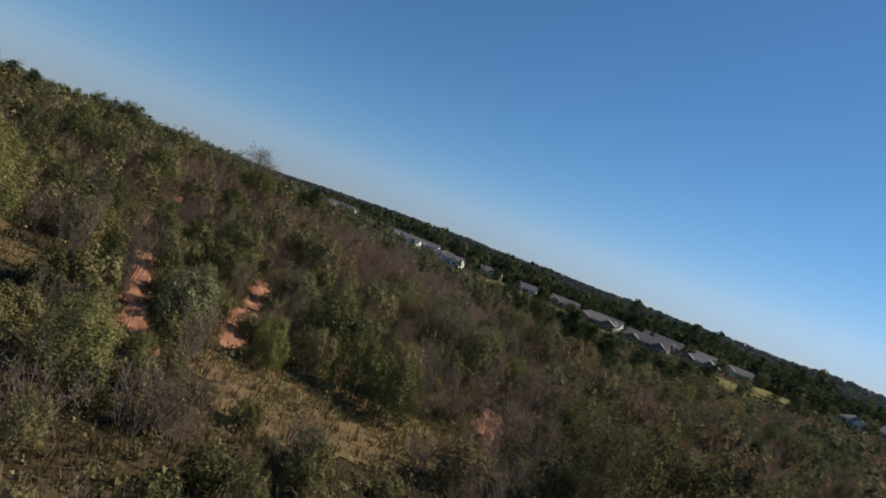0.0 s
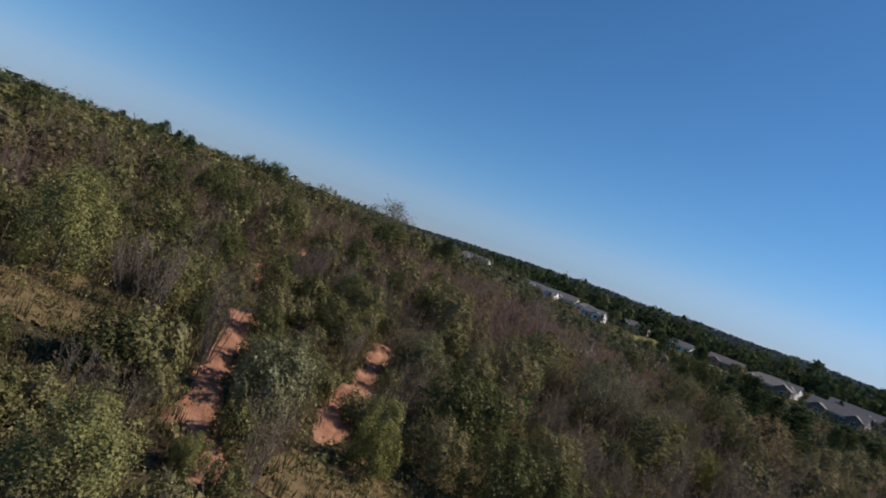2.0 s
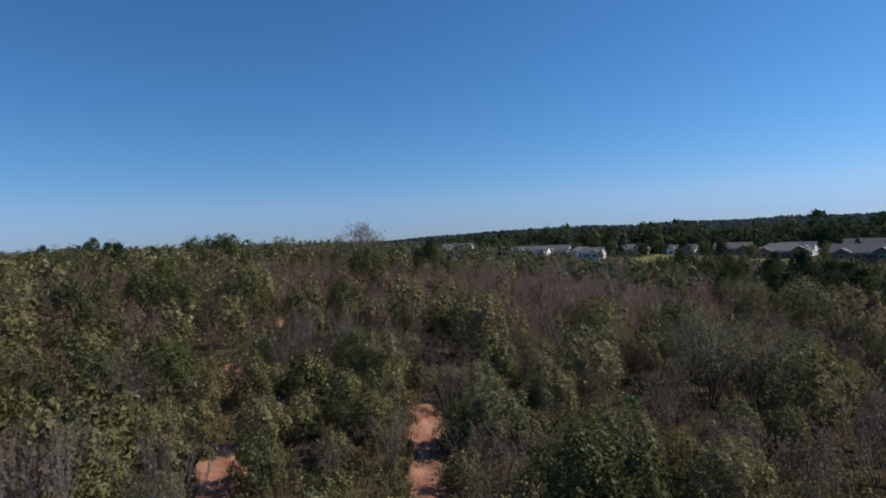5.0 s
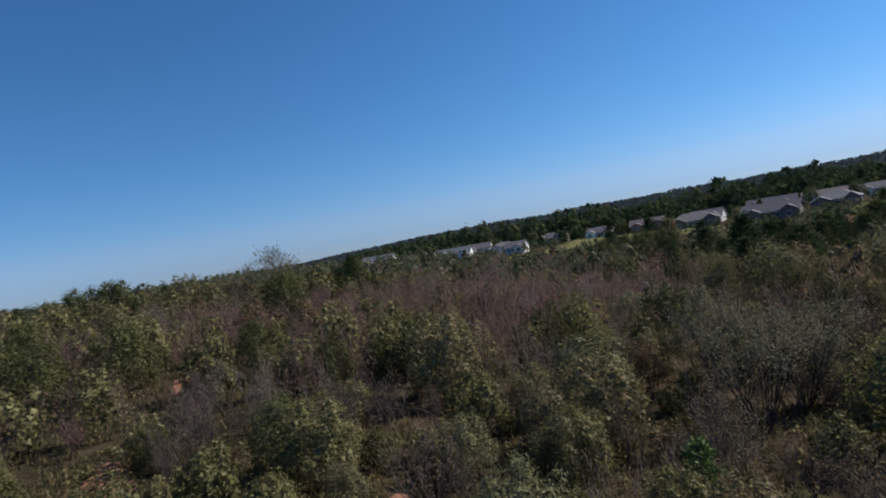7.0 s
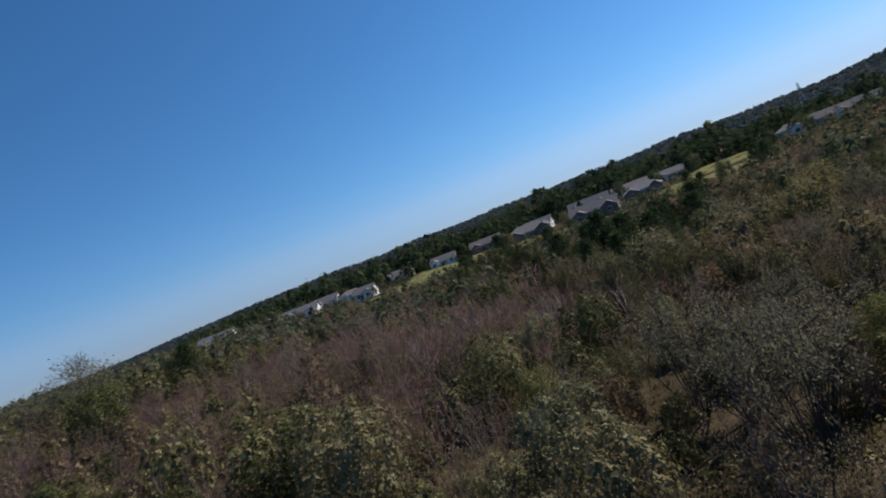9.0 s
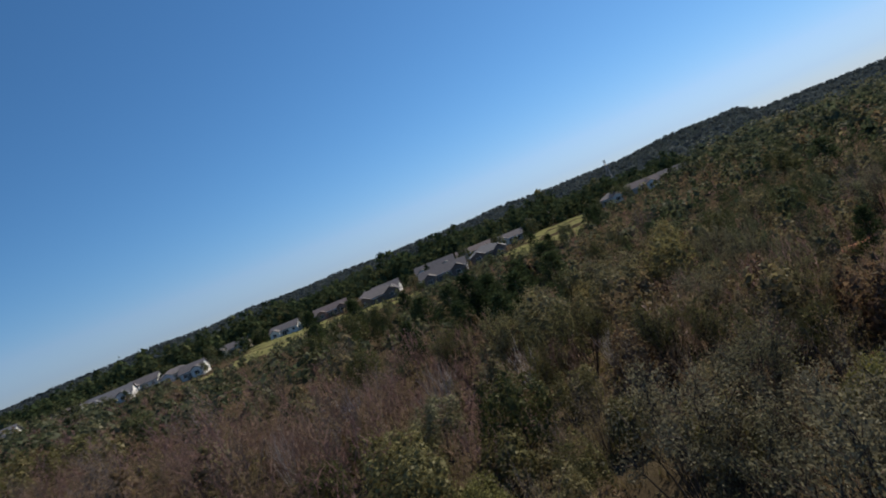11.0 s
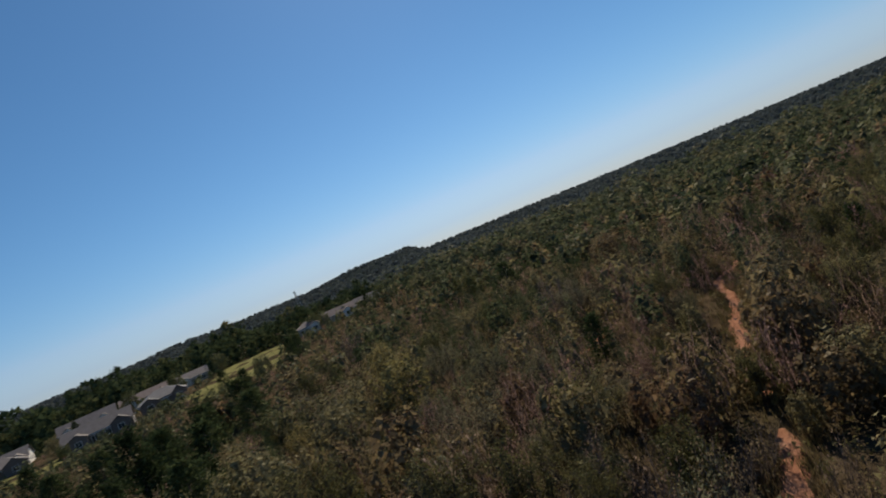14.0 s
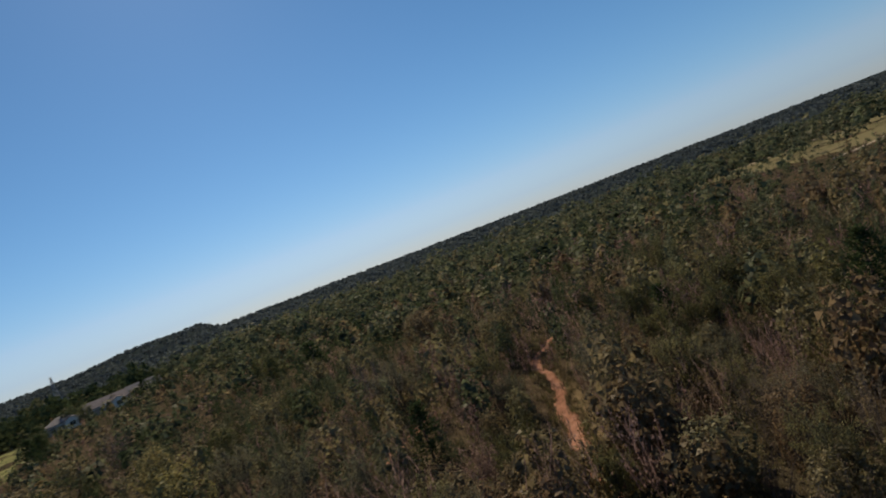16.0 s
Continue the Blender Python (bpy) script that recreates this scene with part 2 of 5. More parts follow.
def join(pieces):
    """Joins (verts, faces) pairs that have the same face size."""
    vs, fs, n = [], [], 0
    for v, f in pieces:
        if len(f):
            vs.append(v)
            fs.append(f + n)
            n += len(v)
    return np.concatenate(vs), np.concatenate(fs)


def tube(points, radii, sides=4):
    """A tapered tube of quads along a line of points."""
    pts = np.asarray(points, float)
    d = np.gradient(pts, axis=0)
    d /= np.linalg.norm(d, axis=1)[:, None] + 1e-9
    a = np.cross(d, (0.31, 0.95, 0.12))
    a /= np.linalg.norm(a, axis=1)[:, None] + 1e-9
    b = np.cross(d, a)
    ang = np.arange(sides) * 2 * np.pi / sides
    ring = a[:, None] * np.cos(ang)[None, :, None] + b[:, None] * np.sin(ang)[None, :, None]
    v = (pts[:, None] + ring * np.asarray(radii)[:, None, None]).reshape(-1, 3)
    n = len(pts)
    i, j = np.meshgrid(np.arange(n - 1), np.arange(sides), indexing="ij")
    k = (j + 1) % sides
    f = np.stack([i * sides + j, i * sides + k, (i + 1) * sides + k, (i + 1) * sides + j], -1).reshape(-1, 4)
    return v, f


def turned(rng, n, out, stray):
    """Two axes in the plane of each leaf; leaves face outwards (out), more or less."""
    nrm = out / (np.linalg.norm(out, axis=1)[:, None] + 1e-9) + rng.normal(size=(n, 3)) * stray
    nrm /= np.linalg.norm(nrm, axis=1)[:, None] + 1e-9
    a = np.cross(nrm, rng.normal(size=(n, 3)))
    a /= np.linalg.norm(a, axis=1)[:, None] + 1e-9
    return a, np.cross(nrm, a)


def blades(rng, c, axis, out, length, width, stray=0.38):
    """Leaves (triangles) at c that point along axis and face outwards, more or less."""
    n = len(c)
    nrm = out / (np.linalg.norm(out, axis=1)[:, None] + 1e-9) + rng.normal(size=(n, 3)) * stray
    a = axis / (np.linalg.norm(axis, axis=1)[:, None] + 1e-9) + rng.normal(size=(n, 3)) * 0.55
    a /= np.linalg.norm(a, axis=1)[:, None] + 1e-9
    b = np.cross(nrm, a)
    b /= np.linalg.norm(b, axis=1)[:, None] + 1e-9
    s = rng.uniform(0.65, 1.22, (n, 1))
    a, b = a * s * length, b * s * width
    return np.stack([c - a * 0.45 - b * 0.3, c + b * 0.6 - a * 0.05, c + a * 0.55], 1).reshape(-1, 3)


def blades3(rng, c, size, out, stray=0.45):
    """Leaf clumps (triangles) for trees far off."""
    n = len(c)
    a, b = turned(rng, n, out, stray)
    s = rng.uniform(0.65, 1.22, (n, 1)) * size
    return np.stack([c - a * s * 0.5 - b * s * 0.45, c + a * s * 0.6, c - a * s * 0.4 + b * s * 0.55], 1).reshape(-1, 3)


def wisps(rng, c, length, width):
    """Upright slivers (triangles): the bare twigs of shrubs further off."""
    n = len(c)
    up = np.stack([rng.normal(size=n) * 0.25, rng.normal(size=n) * 0.25, np.ones(n)], 1) * length * rng.uniform(0.6, 1.3, (n, 1))
    th = rng.uniform(0, 6.283, n)
    side = np.stack([np.cos(th), np.sin(th), 0 * th], 1) * width
    return np.stack([c - side, c + side, c + up], 1).reshape(-1, 3)


# ---- terrain ----
def smooth01(v):
    v = np.clip(v, 0, 1)
    return v * v * (3 - 2 * v)


def wave(x, y, s, seed):
    """Cheap rolling noise from crossed sines, -1 to 1."""
    r = np.random.default_rng(seed)
    out = 0
    for _ in range(6):
        th, ph, k = r.uniform(0, np.pi), r.uniform(0, 6.28), r.uniform(0.6, 1.7) / s
        out = out + np.sin((x * np.cos(th) + y * np.sin(th)) * k * 6.28 + ph)
    return out / 3.2


def height(x, y):
    """The lie of the land."""
    x, y = np.asarray(x, float), np.asarray(y, float)
    near = np.interp(x, [-250, -120, -60, -25, -14, -5, 5, 20, 40, 60, 120, 300, 900], [7.0, 6.6, 4.4, 2.3, 1.0, -0.1, -1.0, -3.0, -5.0, -6.0, -6.4, -7.0, -9.0])
    far = np.interp(x, [-250, -120, -52, -20, 5, 55, 94, 121, 150, 190, 216, 300, 900], [7.0, 6.4, 2.8, -0.8, -1.2, -2.4, -2.9, -2.5, -1.8, -2.0, -1.8, -4.5, -9.0])
    k = smooth01((y - 120) / 90)
    z = near * (1 - k) + far * k
    z = z + 0.35 * wave(x, y, 38, 3) + 0.12 * wave(x, y, 11, 4)
    r = np.hypot(x, y - 50)
    h = np.degrees(np.arctan2(x, y - 50))
    ridge = np.interp(h, [-180, -100, -60, -45, -20, -10, 0, 10, 20, 35, 44, 48, 52.5, 56.5, 58.6, 60.2, 70, 90, 100, 112, 118, 135, 180], [14, 14, 14, 8, 8, 26, 34, 36, 34, 40, 34, 36, 56, 56, 50, 14, 13, 6, 8, 5, 7, 6, 14])
    up = smooth01((r - 700) / 1500)
    edge = np.interp(h, [-180, -30, -8, 180], [290, 290, 480, 480])
    low = smooth01((r - edge) / 450)
    z = z * (1 - low) - 9.0 * low
    return z + up * (ridge + 6.0) * (0.85 + 0.15 * wave(x, y, 500, 9))


def on_ground(x, y, lift=0.0):
    return float(height(x, y)) + lift


CX, CY = 0.0, 50.0
rings = np.concatenate([np.arange(0.5, 130, 1.3), np.geomspace(131, 4850, 60)])
AZ = 240
th = np.arange(AZ) * 2 * np.pi / AZ
gx = CX + rings[:, None] * np.sin(th)[None]
gy = CY + rings[:, None] * np.cos(th)[None]
gz = height(gx, gy)
gv = np.stack([gx, gy, gz], -1).reshape(-1, 3)
i, j = np.meshgrid(np.arange(len(rings) - 1), np.arange(AZ), indexing="ij")
gf = np.stack([i * AZ + j, (i + 1) * AZ + j, (i + 1) * AZ + (j + 1) % AZ, i * AZ + (j + 1) % AZ], -1).reshape(-1, 4)
ground_mesh = mesh_of("ground", gv, gf, M_GROUND, smooth=True)
ground_mesh.materials.append(M_WOODED_HAZE)
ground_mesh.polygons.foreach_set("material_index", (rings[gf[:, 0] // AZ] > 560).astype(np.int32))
ground = tagged(new("ground", ground_mesh), "rolling scrubland of dry grass and brown soil", "ground", kind="structure")

# trails: middle lines and half widths
WEST_TRAILS = [
    ("trail", 0.68, [(-9.6, 26.5), (-10.4, 28.2), (-13.0, 30.4), (-14.6, 33.2), (-16.2, 36.6), (-17.6, 39.2), (-19.2, 42.2), (-21.2, 45.5)]),
    ("trail", 0.8, [(-25.0, 53.2), (-26.2, 55.4), (-28.2, 58.6), (-30.2, 62)]),
    ("trail", 0.7, [(-34.0, 76), (-35.2, 79.5), (-36.2, 83)]),
    ("trail", 1.0, [(9.4, 39), (9.4, 42), (9.8, 46), (9.6, 50)]),
    ("trail", 0.72, [(-8.9, 34.5), (-9.6, 37), (-10.4, 42.2), (-11.4, 46.5), (-12.3, 49.6), (-12.9, 52.5), (-13.5, 56)]),
]
EAST_TRAILS = [
    ("trail", 0.5, [(17.5, 69.6), (20.5, 69.8), (23.6, 69.3), (28.5, 69.4), (31.5, 69.7)]),
    ("trail", 0.5, [(37, 69.9), (40.5, 70.6), (44, 71.0), (48, 71.5), (54, 71.6), (58, 72.4), (62.5, 71.8), (68.5, 72.4), (72, 73.4), (76, 73.9), (79.5, 73.6), (83, 72.0), (88, 71.0)]),
    ("trail", 0.7, [(57, 89.5), (60.6, 89.0), (65, 87.4), (70, 86.2)]),
]
TRAILS = WEST_TRAILS + EAST_TRAILS


def resample(line, step):
    p = np.asarray(line, float)
    s = np.concatenate([[0], np.cumsum(np.hypot(*np.diff(p, axis=0).T))])
    q = np.arange(0, s[-1], step)
    out = np.stack([np.interp(q, s, p[:, 0]), np.interp(q, s, p[:, 1])], 1)
    for _ in range(6):
        out[1:-1] = (out[:-2] + 2 * out[1:-1] + out[2:]) / 4
    return out


def build_trail(name, half, line, rng):
    c = resample(line, 0.4)
    d = np.gradient(c, axis=0)
    d /= np.linalg.norm(d, axis=1)[:, None] + 1e-9
    nrm = np.stack([-d[:, 1], d[:, 0]], 1)
    cols = np.array([-1.45, -1.2, -1.0, -0.75, -0.4, 0, 0.4, 0.75, 1.0, 1.2, 1.45])
    wob = half * (1 + 0.25 * wave(c[:, 0], c[:, 1], 5, 7) + rng.uniform(-0.05, 0.05, len(c)))
    along = np.minimum(np.arange(len(c)), np.arange(len(c))[::-1]) * 0.4
    wob = wob * np.clip(np.sqrt(along / 1.8), 0.25, 1) * (1 + 0.13 * wave(c[:, 0], c[:, 1], 2.1, 17))
    c = c + nrm * (0.25 * half * wave(c[:, 0], c[:, 1], 4.0, 19))[:, None]
    q = c[:, None] + nrm[:, None] * (cols[None, :, None] * wob[:, None, None])
    jumps = 0.45 * np.clip(wave(c[:, 0] * 1.0, c[:, 1] * 1.0, 4.5, 23), 0, 1) if half > 0.65 else 0 * wob
    lip = np.clip((1.45 - np.abs(cols)) / 0.45, 0, 1)
    rough = 0.16 * wave(q[..., 0], q[..., 1], 1.3, 29)
    z = height(q[..., 0], q[..., 1]) + lip[None] * np.clip(along / 1.6, 0.05, 1)[:, None] * (0.06 + jumps[:, None] + np.clip(rough, -0.03, 1)) - 0.10 * (np.abs(cols[None]) > 1.3)
    edge = np.clip(np.abs(cols)[None] * 0.62 + 0 * wob[:, None] + np.clip(0.7 - along / 2.0, 0, 1)[:, None] * 0.5, 0, 1)
    v = np.concatenate([q, z[..., None]], -1).reshape(-1, 3)
    n, k = len(c), len(cols)
    i, j = np.meshgrid(np.arange(n - 1), np.arange(k - 1), indexing="ij")
    f = np.stack([i * k + j, i * k + j + 1, (i + 1) * k + j + 1, (i + 1) * k + j], -1).reshape(-1, 4)
    tagged(new(name, mesh_of(name, v, f, M_CLAY, edge.ravel(), smooth=True)), "bare red clay trail worn through the scrub", "trail", kind="structure")
    return c


RNG = np.random.default_rng(11)
TRAIL_LINES = [(build_trail(nm, hw, ln, RNG), hw) for nm, hw, ln in TRAILS]


def sheet(name, outline, material, label, category, lift=0.06, step=2.0):
    """A patch of ground cover laid on the terrain inside an outline."""
    p = np.asarray(outline, float)
    x0, y0 = p.min(0)
    x1, y1 = p.max(0)
    xs, ys = np.arange(x0, x1 + step, step), np.arange(y0, y1 + step, step)
    X, Y = np.meshgrid(xs, ys, indexing="ij")
    v = np.stack([X, Y, height(X, Y) + lift], -1).reshape(-1, 3)
    i, j = np.meshgrid(np.arange(len(xs) - 1), np.arange(len(ys) - 1), indexing="ij")
    k = len(ys)
    f = np.stack([i * k + j, (i + 1) * k + j, (i + 1) * k + j + 1, i * k + j + 1], -1).reshape(-1, 4)
    mid = v[f].mean(1)
    f = f[inside(mid[:, 0] + 1.2 * wave(mid[:, 0], mid[:, 1], 9, 5), mid[:, 1] + 1.2 * wave(mid[:, 0], mid[:, 1], 7, 6), outline)]
    return tagged(new(name, mesh_of(name, v, f, material, smooth=True)), label, category, kind="structure")


def inside(x, y, outline):
    x, y = np.asarray(x, float), np.asarray(y, float)
    hit = np.zeros(x.shape, bool)
    for (ax, ay), (bx, by) in zip(outline, outline[1:] + outline[:1]):
        cross = ((ay > y) != (by > y)) & (x < (bx - ax) * (y - ay) / (by - ay + 1e-12) + ax)
        hit ^= cross
    return hit


LAWNS = [
    [(24, 250), (49, 262), (71, 236), (80, 232), (88, 240), (84, 268), (72, 300), (58, 352), (36, 344), (26, 296)],
    [(104, 207), (118, 195), (142, 214), (170, 240), (184, 258), (160, 266), (134, 244), (112, 232)],
    [(-2, 260), (12, 250), (26, 258), (24, 290), (2, 290)],
]
FIELD = [(356, -10), (318, -26), (292, -46), (301, -78), (307, -115), (308, -190), (226, -190), (200, -110), (188, -60), (196, -30), (250, -16), (300, -2)]
for ln in LAWNS:
    sheet("lawn", ln, M_LAWN, "mown green and yellow lawn behind the houses", "lawn")
sheet("field", FIELD, M_FIELD, "dry grass clearing among the scrub", "field", 0.15, 5.0)
CLEARINGS = [(-4.5, 31, 4.0), (0.5, 33, 4.2), (5, 36, 2.6), (-26, 30, 4.2), (-21, 31.5, 2.2), (26, 66.5, 3.0), (1, 63.5, 1.4), (9, 74, 1.2), (-29.6, 58.5, 3.0), (-27.3, 56.0, 2.4), (-14.2, 56.3, 1.8), (-26.5, 32.8, 3.2), (-22.5, 28.0, 3.0), (5.1, 73.1, 0.9), (3.2, 69.6, 0.9), (1.4, 66.2, 0.9), (-0.3, 63.4, 0.9), (-2.0, 60.7, 0.9), (0.6, 27.6, 1.7), (-1.8, 52.6, 1.3), (-1.7, 54.0, 1.2), (42.5, 70.4, 1.6), (46.5, 70.8, 1.6)]

for k, (cx, cy, r) in enumerate(CLEARINGS[:5]):
    sheet("clearing", [(cx + (r + 0.8) * math.cos(a / 12 * 6.283) * (1 + 0.18 * math.sin(a * 2.1 + k)), cy + (r + 0.8) * math.sin(a / 12 * 6.283)) for a in range(12)], M_STRAW, "straw-coloured grass clearing in the scrub", "clearing", 0.05 + 0.015 * k, 0.5)

VERGE = [(37, 68.9), (44, 69.9), (54, 70.4), (62, 70.6), (71, 71.7)]
FIELD_TRACKS = [[(356, -6), (334, -18), (316, -27), (298, -38), (291, -48), (296, -62), (301, -78), (305, -96), (308, -114), (309, -150)], [(184, -20), (189, -29), (193, -40), (199, -58), (206, -84)]]


def ribbon(name, line, half, material, crown, label, category, step):
    """A strip of worn ground along a line, its edges wandering and sunk into the land."""
    c = resample(line, step)
    d = np.gradient(c, axis=0)
    d /= np.linalg.norm(d, axis=1)[:, None]
    side = np.stack([-d[:, 1], d[:, 0]], 1)
    wide = half * (1 + 0.2 * wave(c[:, 0], c[:, 1], 12 * half, 33) + 0.15 * wave(c[:, 0], c[:, 1], 3 * half, 34))
    taper = np.clip(np.minimum(np.arange(len(c)), np.arange(len(c))[::-1]) * step / (4 * half), 0.15, 1)
    q = np.stack([c + side * (k * wide * taper)[:, None] for k in (-1.0, -0.8, -0.4, 0.4, 0.8, 1.0)], 1)
    z = height(q[..., 0], q[..., 1]) + np.array([-0.1, 0.6, 1.0, 1.0, 0.6, -0.1])[None] * crown
    v = np.concatenate([q, z[..., None]], -1).reshape(-1, 3)
    i, j = np.meshgrid(np.arange(len(c) - 1), np.arange(5), indexing="ij")
    f = np.stack([i * 6 + j, i * 6 + j + 1, (i + 1) * 6 + j + 1, (i + 1) * 6 + j], -1).reshape(-1, 4)
    tagged(new(name, mesh_of(name, v, f, material, smooth=True)), label, category, kind="structure")


for ln in FIELD_TRACKS:
    ribbon("track", ln, 1.5, M_SAND, 0.28, "pale sandy track along the dry field", "track", 3.0)
ribbon("verge", VERGE, 0.8, M_STRAW, 0.07, "strip of straw-coloured grass beside the clay trail", "clearing", 0.4)

# x, y, turn, length, width, wall height, roof kind, roof tone, wall tone
WEST_HOUSES = [
    (-52, 280, -8, 13, 9, 2.8, "gable", 2, 0),
    (-36, 322, -16, 10, 7, 2.8, "gable", 1, 0),
    (-29, 338, -30, 9, 7, 2.8, "gable", 0, 0),
    (-21, 334, -10, 16, 10, 2.8, "gable", 2, 0),
    (-8, 360, -20, 13, 9, 2.8, "gable", 0, 0),
    (4, 336, -4, 14, 9, 2.8, "hip", 0, 1),
    (8, 298, -22, 9, 8, 2.8, "gable", 0, 0),
]
MIDDLE_HOUSES = [
    (32, 352, -26, 15, 9, 2.8, "gable", 0, 1),
    (55, 338, -34, 14, 9, 2.8, "gable", 0, 0),
    (75, 325, -24, 16, 8, 2.9, "gable", 1, 2),
    (83, 286, -22, 20, 12, 2.8, "hip", 0, 3),
    (93, 300, -34, 16, 10, 2.9, "gable", 0, 0),
    (95, 244, -36, 18, 9, 3.0, "gable", 0, 3),
    (126, 306, -32, 20, 9, 2.8, "gable", 0, 1),
]
EAST_HOUSES = [
    (146, 297, -34, 20, 9, 2.8, "gable", 1, 1),
    (122, 252, -34, 15, 11, 2.8, "hip", 2, 3),
    (153, 276, -38, 12, 9, 2.8, "gable", 0, 1),
    (190, 296, -44, 14, 8, 4.6, "gable", 1, 2),
    (182, 236, -48, 10, 8, 2.8, "hip", 0, 1),
    (201, 234, -50, 14, 8, 2.8, "gable", 1, 1),
    (219, 230, -52, 13, 8, 2.8, "gable", 0, 1),
]
HOUSES = WEST_HOUSES + MIDDLE_HOUSES + EAST_HOUSES


# ---- plants ----
def arch(rng, base, tip, bend, n=5):
    t = np.linspace(0, 1, n)[:, None]
    side = rng.normal(size=3) * bend * np.linalg.norm(np.subtract(tip, base))
    return np.asarray(base) * (1 - t) + np.asarray(tip) * t + side * (t * (1 - t)) * 2


def outward(c, h):
    """The way out of a crown at each place, a little upwards."""
    o = c - np.array([0, 0, 0.38 * h])
    o[:, 2] = o[:, 2] * 0.8 + 0.12 * h
    return o


def shoot_leaves(rng, shoots, n, h, length, width, spread, low=0.3, stray=0.38):
    """Leaves along shoots (start, middle, tip), thicker towards the tips."""
    s = np.asarray(shoots)
    i, u = rng.integers(0, len(s), n), (low + (1 - low) * rng.uniform(0, 1, n) ** 0.7)[:, None]
    p = s[i, 0] * (1 - u) ** 2 + s[i, 1] * 2 * u * (1 - u) + s[i, 2] * u * u
    axis = (s[i, 1] - s[i, 0]) * (1 - u) + (s[i, 2] - s[i, 1]) * u
    c = p + rng.normal(size=(n, 3)) * spread
    c[:, 2] = np.clip(c[:, 2], 0.08, None)
    return blades(rng, c, axis, outward(c, h), length, width, stray)


def shoot_wood(shoots, r0, r1):
    """A thin tapered stem along each shoot."""
    out = []
    for a, m, b in shoots:
        q = a * 0.25 + m * 0.5 + b * 0.25
        out.append(tube(np.stack([a, q, b]), [r0, (r0 + r1) / 2, r1], 3))
    return out


def lobed(rng, h, w, n, leaf=0.15, low=0.14, inner=0.38, rim=1.2):
    """Round-crowned tree: a trunk, limbs to many upright leafy plumes, each a shell of small leaves."""
    k = int(np.clip(n / 45, 6, 26))
    z = low + (0.86 - low) * (np.arange(k) + rng.uniform(0.2, 0.8, k)) / k
    th = np.arange(k) * 2.4 + rng.uniform(-0.5, 0.5, k)
    rl = w * rng.uniform(0.6, 1.05, k) / np.sqrt(k + 4.0) * (1.12 - 0.35 * z)
    reach = np.clip(w / 2 * np.sqrt(np.clip(1 - ((z - 0.40) / 0.60) ** 2, 0.03, 1)) - 0.8 * rl, 0.0, None) * rng.uniform(0.75, 1.12, k)
    lean = rng.normal(size=2) * 0.05 * w
    cl = np.stack([reach * np.cos(th) + lean[0] * z, reach * np.sin(th) + lean[1] * z, z * h], 1)
    cl[-1, :2] *= 0.35
    rl = np.append(rl, 0.30 * w)
    cl = np.concatenate([cl, [[0, 0, 0.46 * h]]])
    squash = np.array([1.0, 1.0, min(max(1.45 * h / w, 0.9), 1.9)])
    top = np.array([lean[0], lean[1], 0.8 * h])
    wood = [tube(arch(rng, (0, 0, -0.15), top, 0.04, 5), np.linspace(0.014 * h + 0.02, 0.012, 5), 5)]
    for c in cl[:-1:2]:
        a = top * max(c[2] / h - 0.25, 0.05)
        wood.append(tube(arch(rng, a, c, 0.08, 4), np.linspace(0.006 * h + 0.008, 0.008, 4), 3))

    def shell(count, r0, r1, outer):
        i = rng.choice(len(rl), count, p=rl ** 2 / (rl ** 2).sum())
        d = rng.normal(size=(count, 3))
        d /= np.linalg.norm(d, axis=1)[:, None]
        way = cl[i] - np.array([0, 0, 0.36 * h])
        way /= np.linalg.norm(way, axis=1)[:, None] + 0.2
        d = d + way * outer + np.array([0, 0, 0.18])
        d /= np.linalg.norm(d, axis=1)[:, None]
        c = cl[i] + d * squash * (rl[i] * rng.uniform(r0, r1, count))[:, None]
        c[:, 2] = np.clip(c[:, 2], 0.08, None)
        return c, d

    m = int(n * inner)
    area = float((rl ** 2).sum() * 12.57 * 0.55)
    c, d = shell(m, 0.45, 0.78, 0.5)
    core = blades3(rng, c, min(float(np.sqrt(area * 0.46 / m / 0.5)), 2.3 * leaf), d + 1.2 * outward(c, h) / (0.4 * h), 0.4)
    c, d = shell(n - m, 0.76, rim, 0.4)
    axis = np.cross(d, rng.normal(size=d.shape)) + np.array([0, 0, 0.9])
    return join(wood), np.concatenate([blades(rng, c, axis, d + 0.9 * outward(c, h) / (0.4 * h), leaf, leaf * 0.62, 0.4), core])


def leafy(rng, h, w, n, leaf=0.15):
    return lobed(rng, h, w, n, leaf)


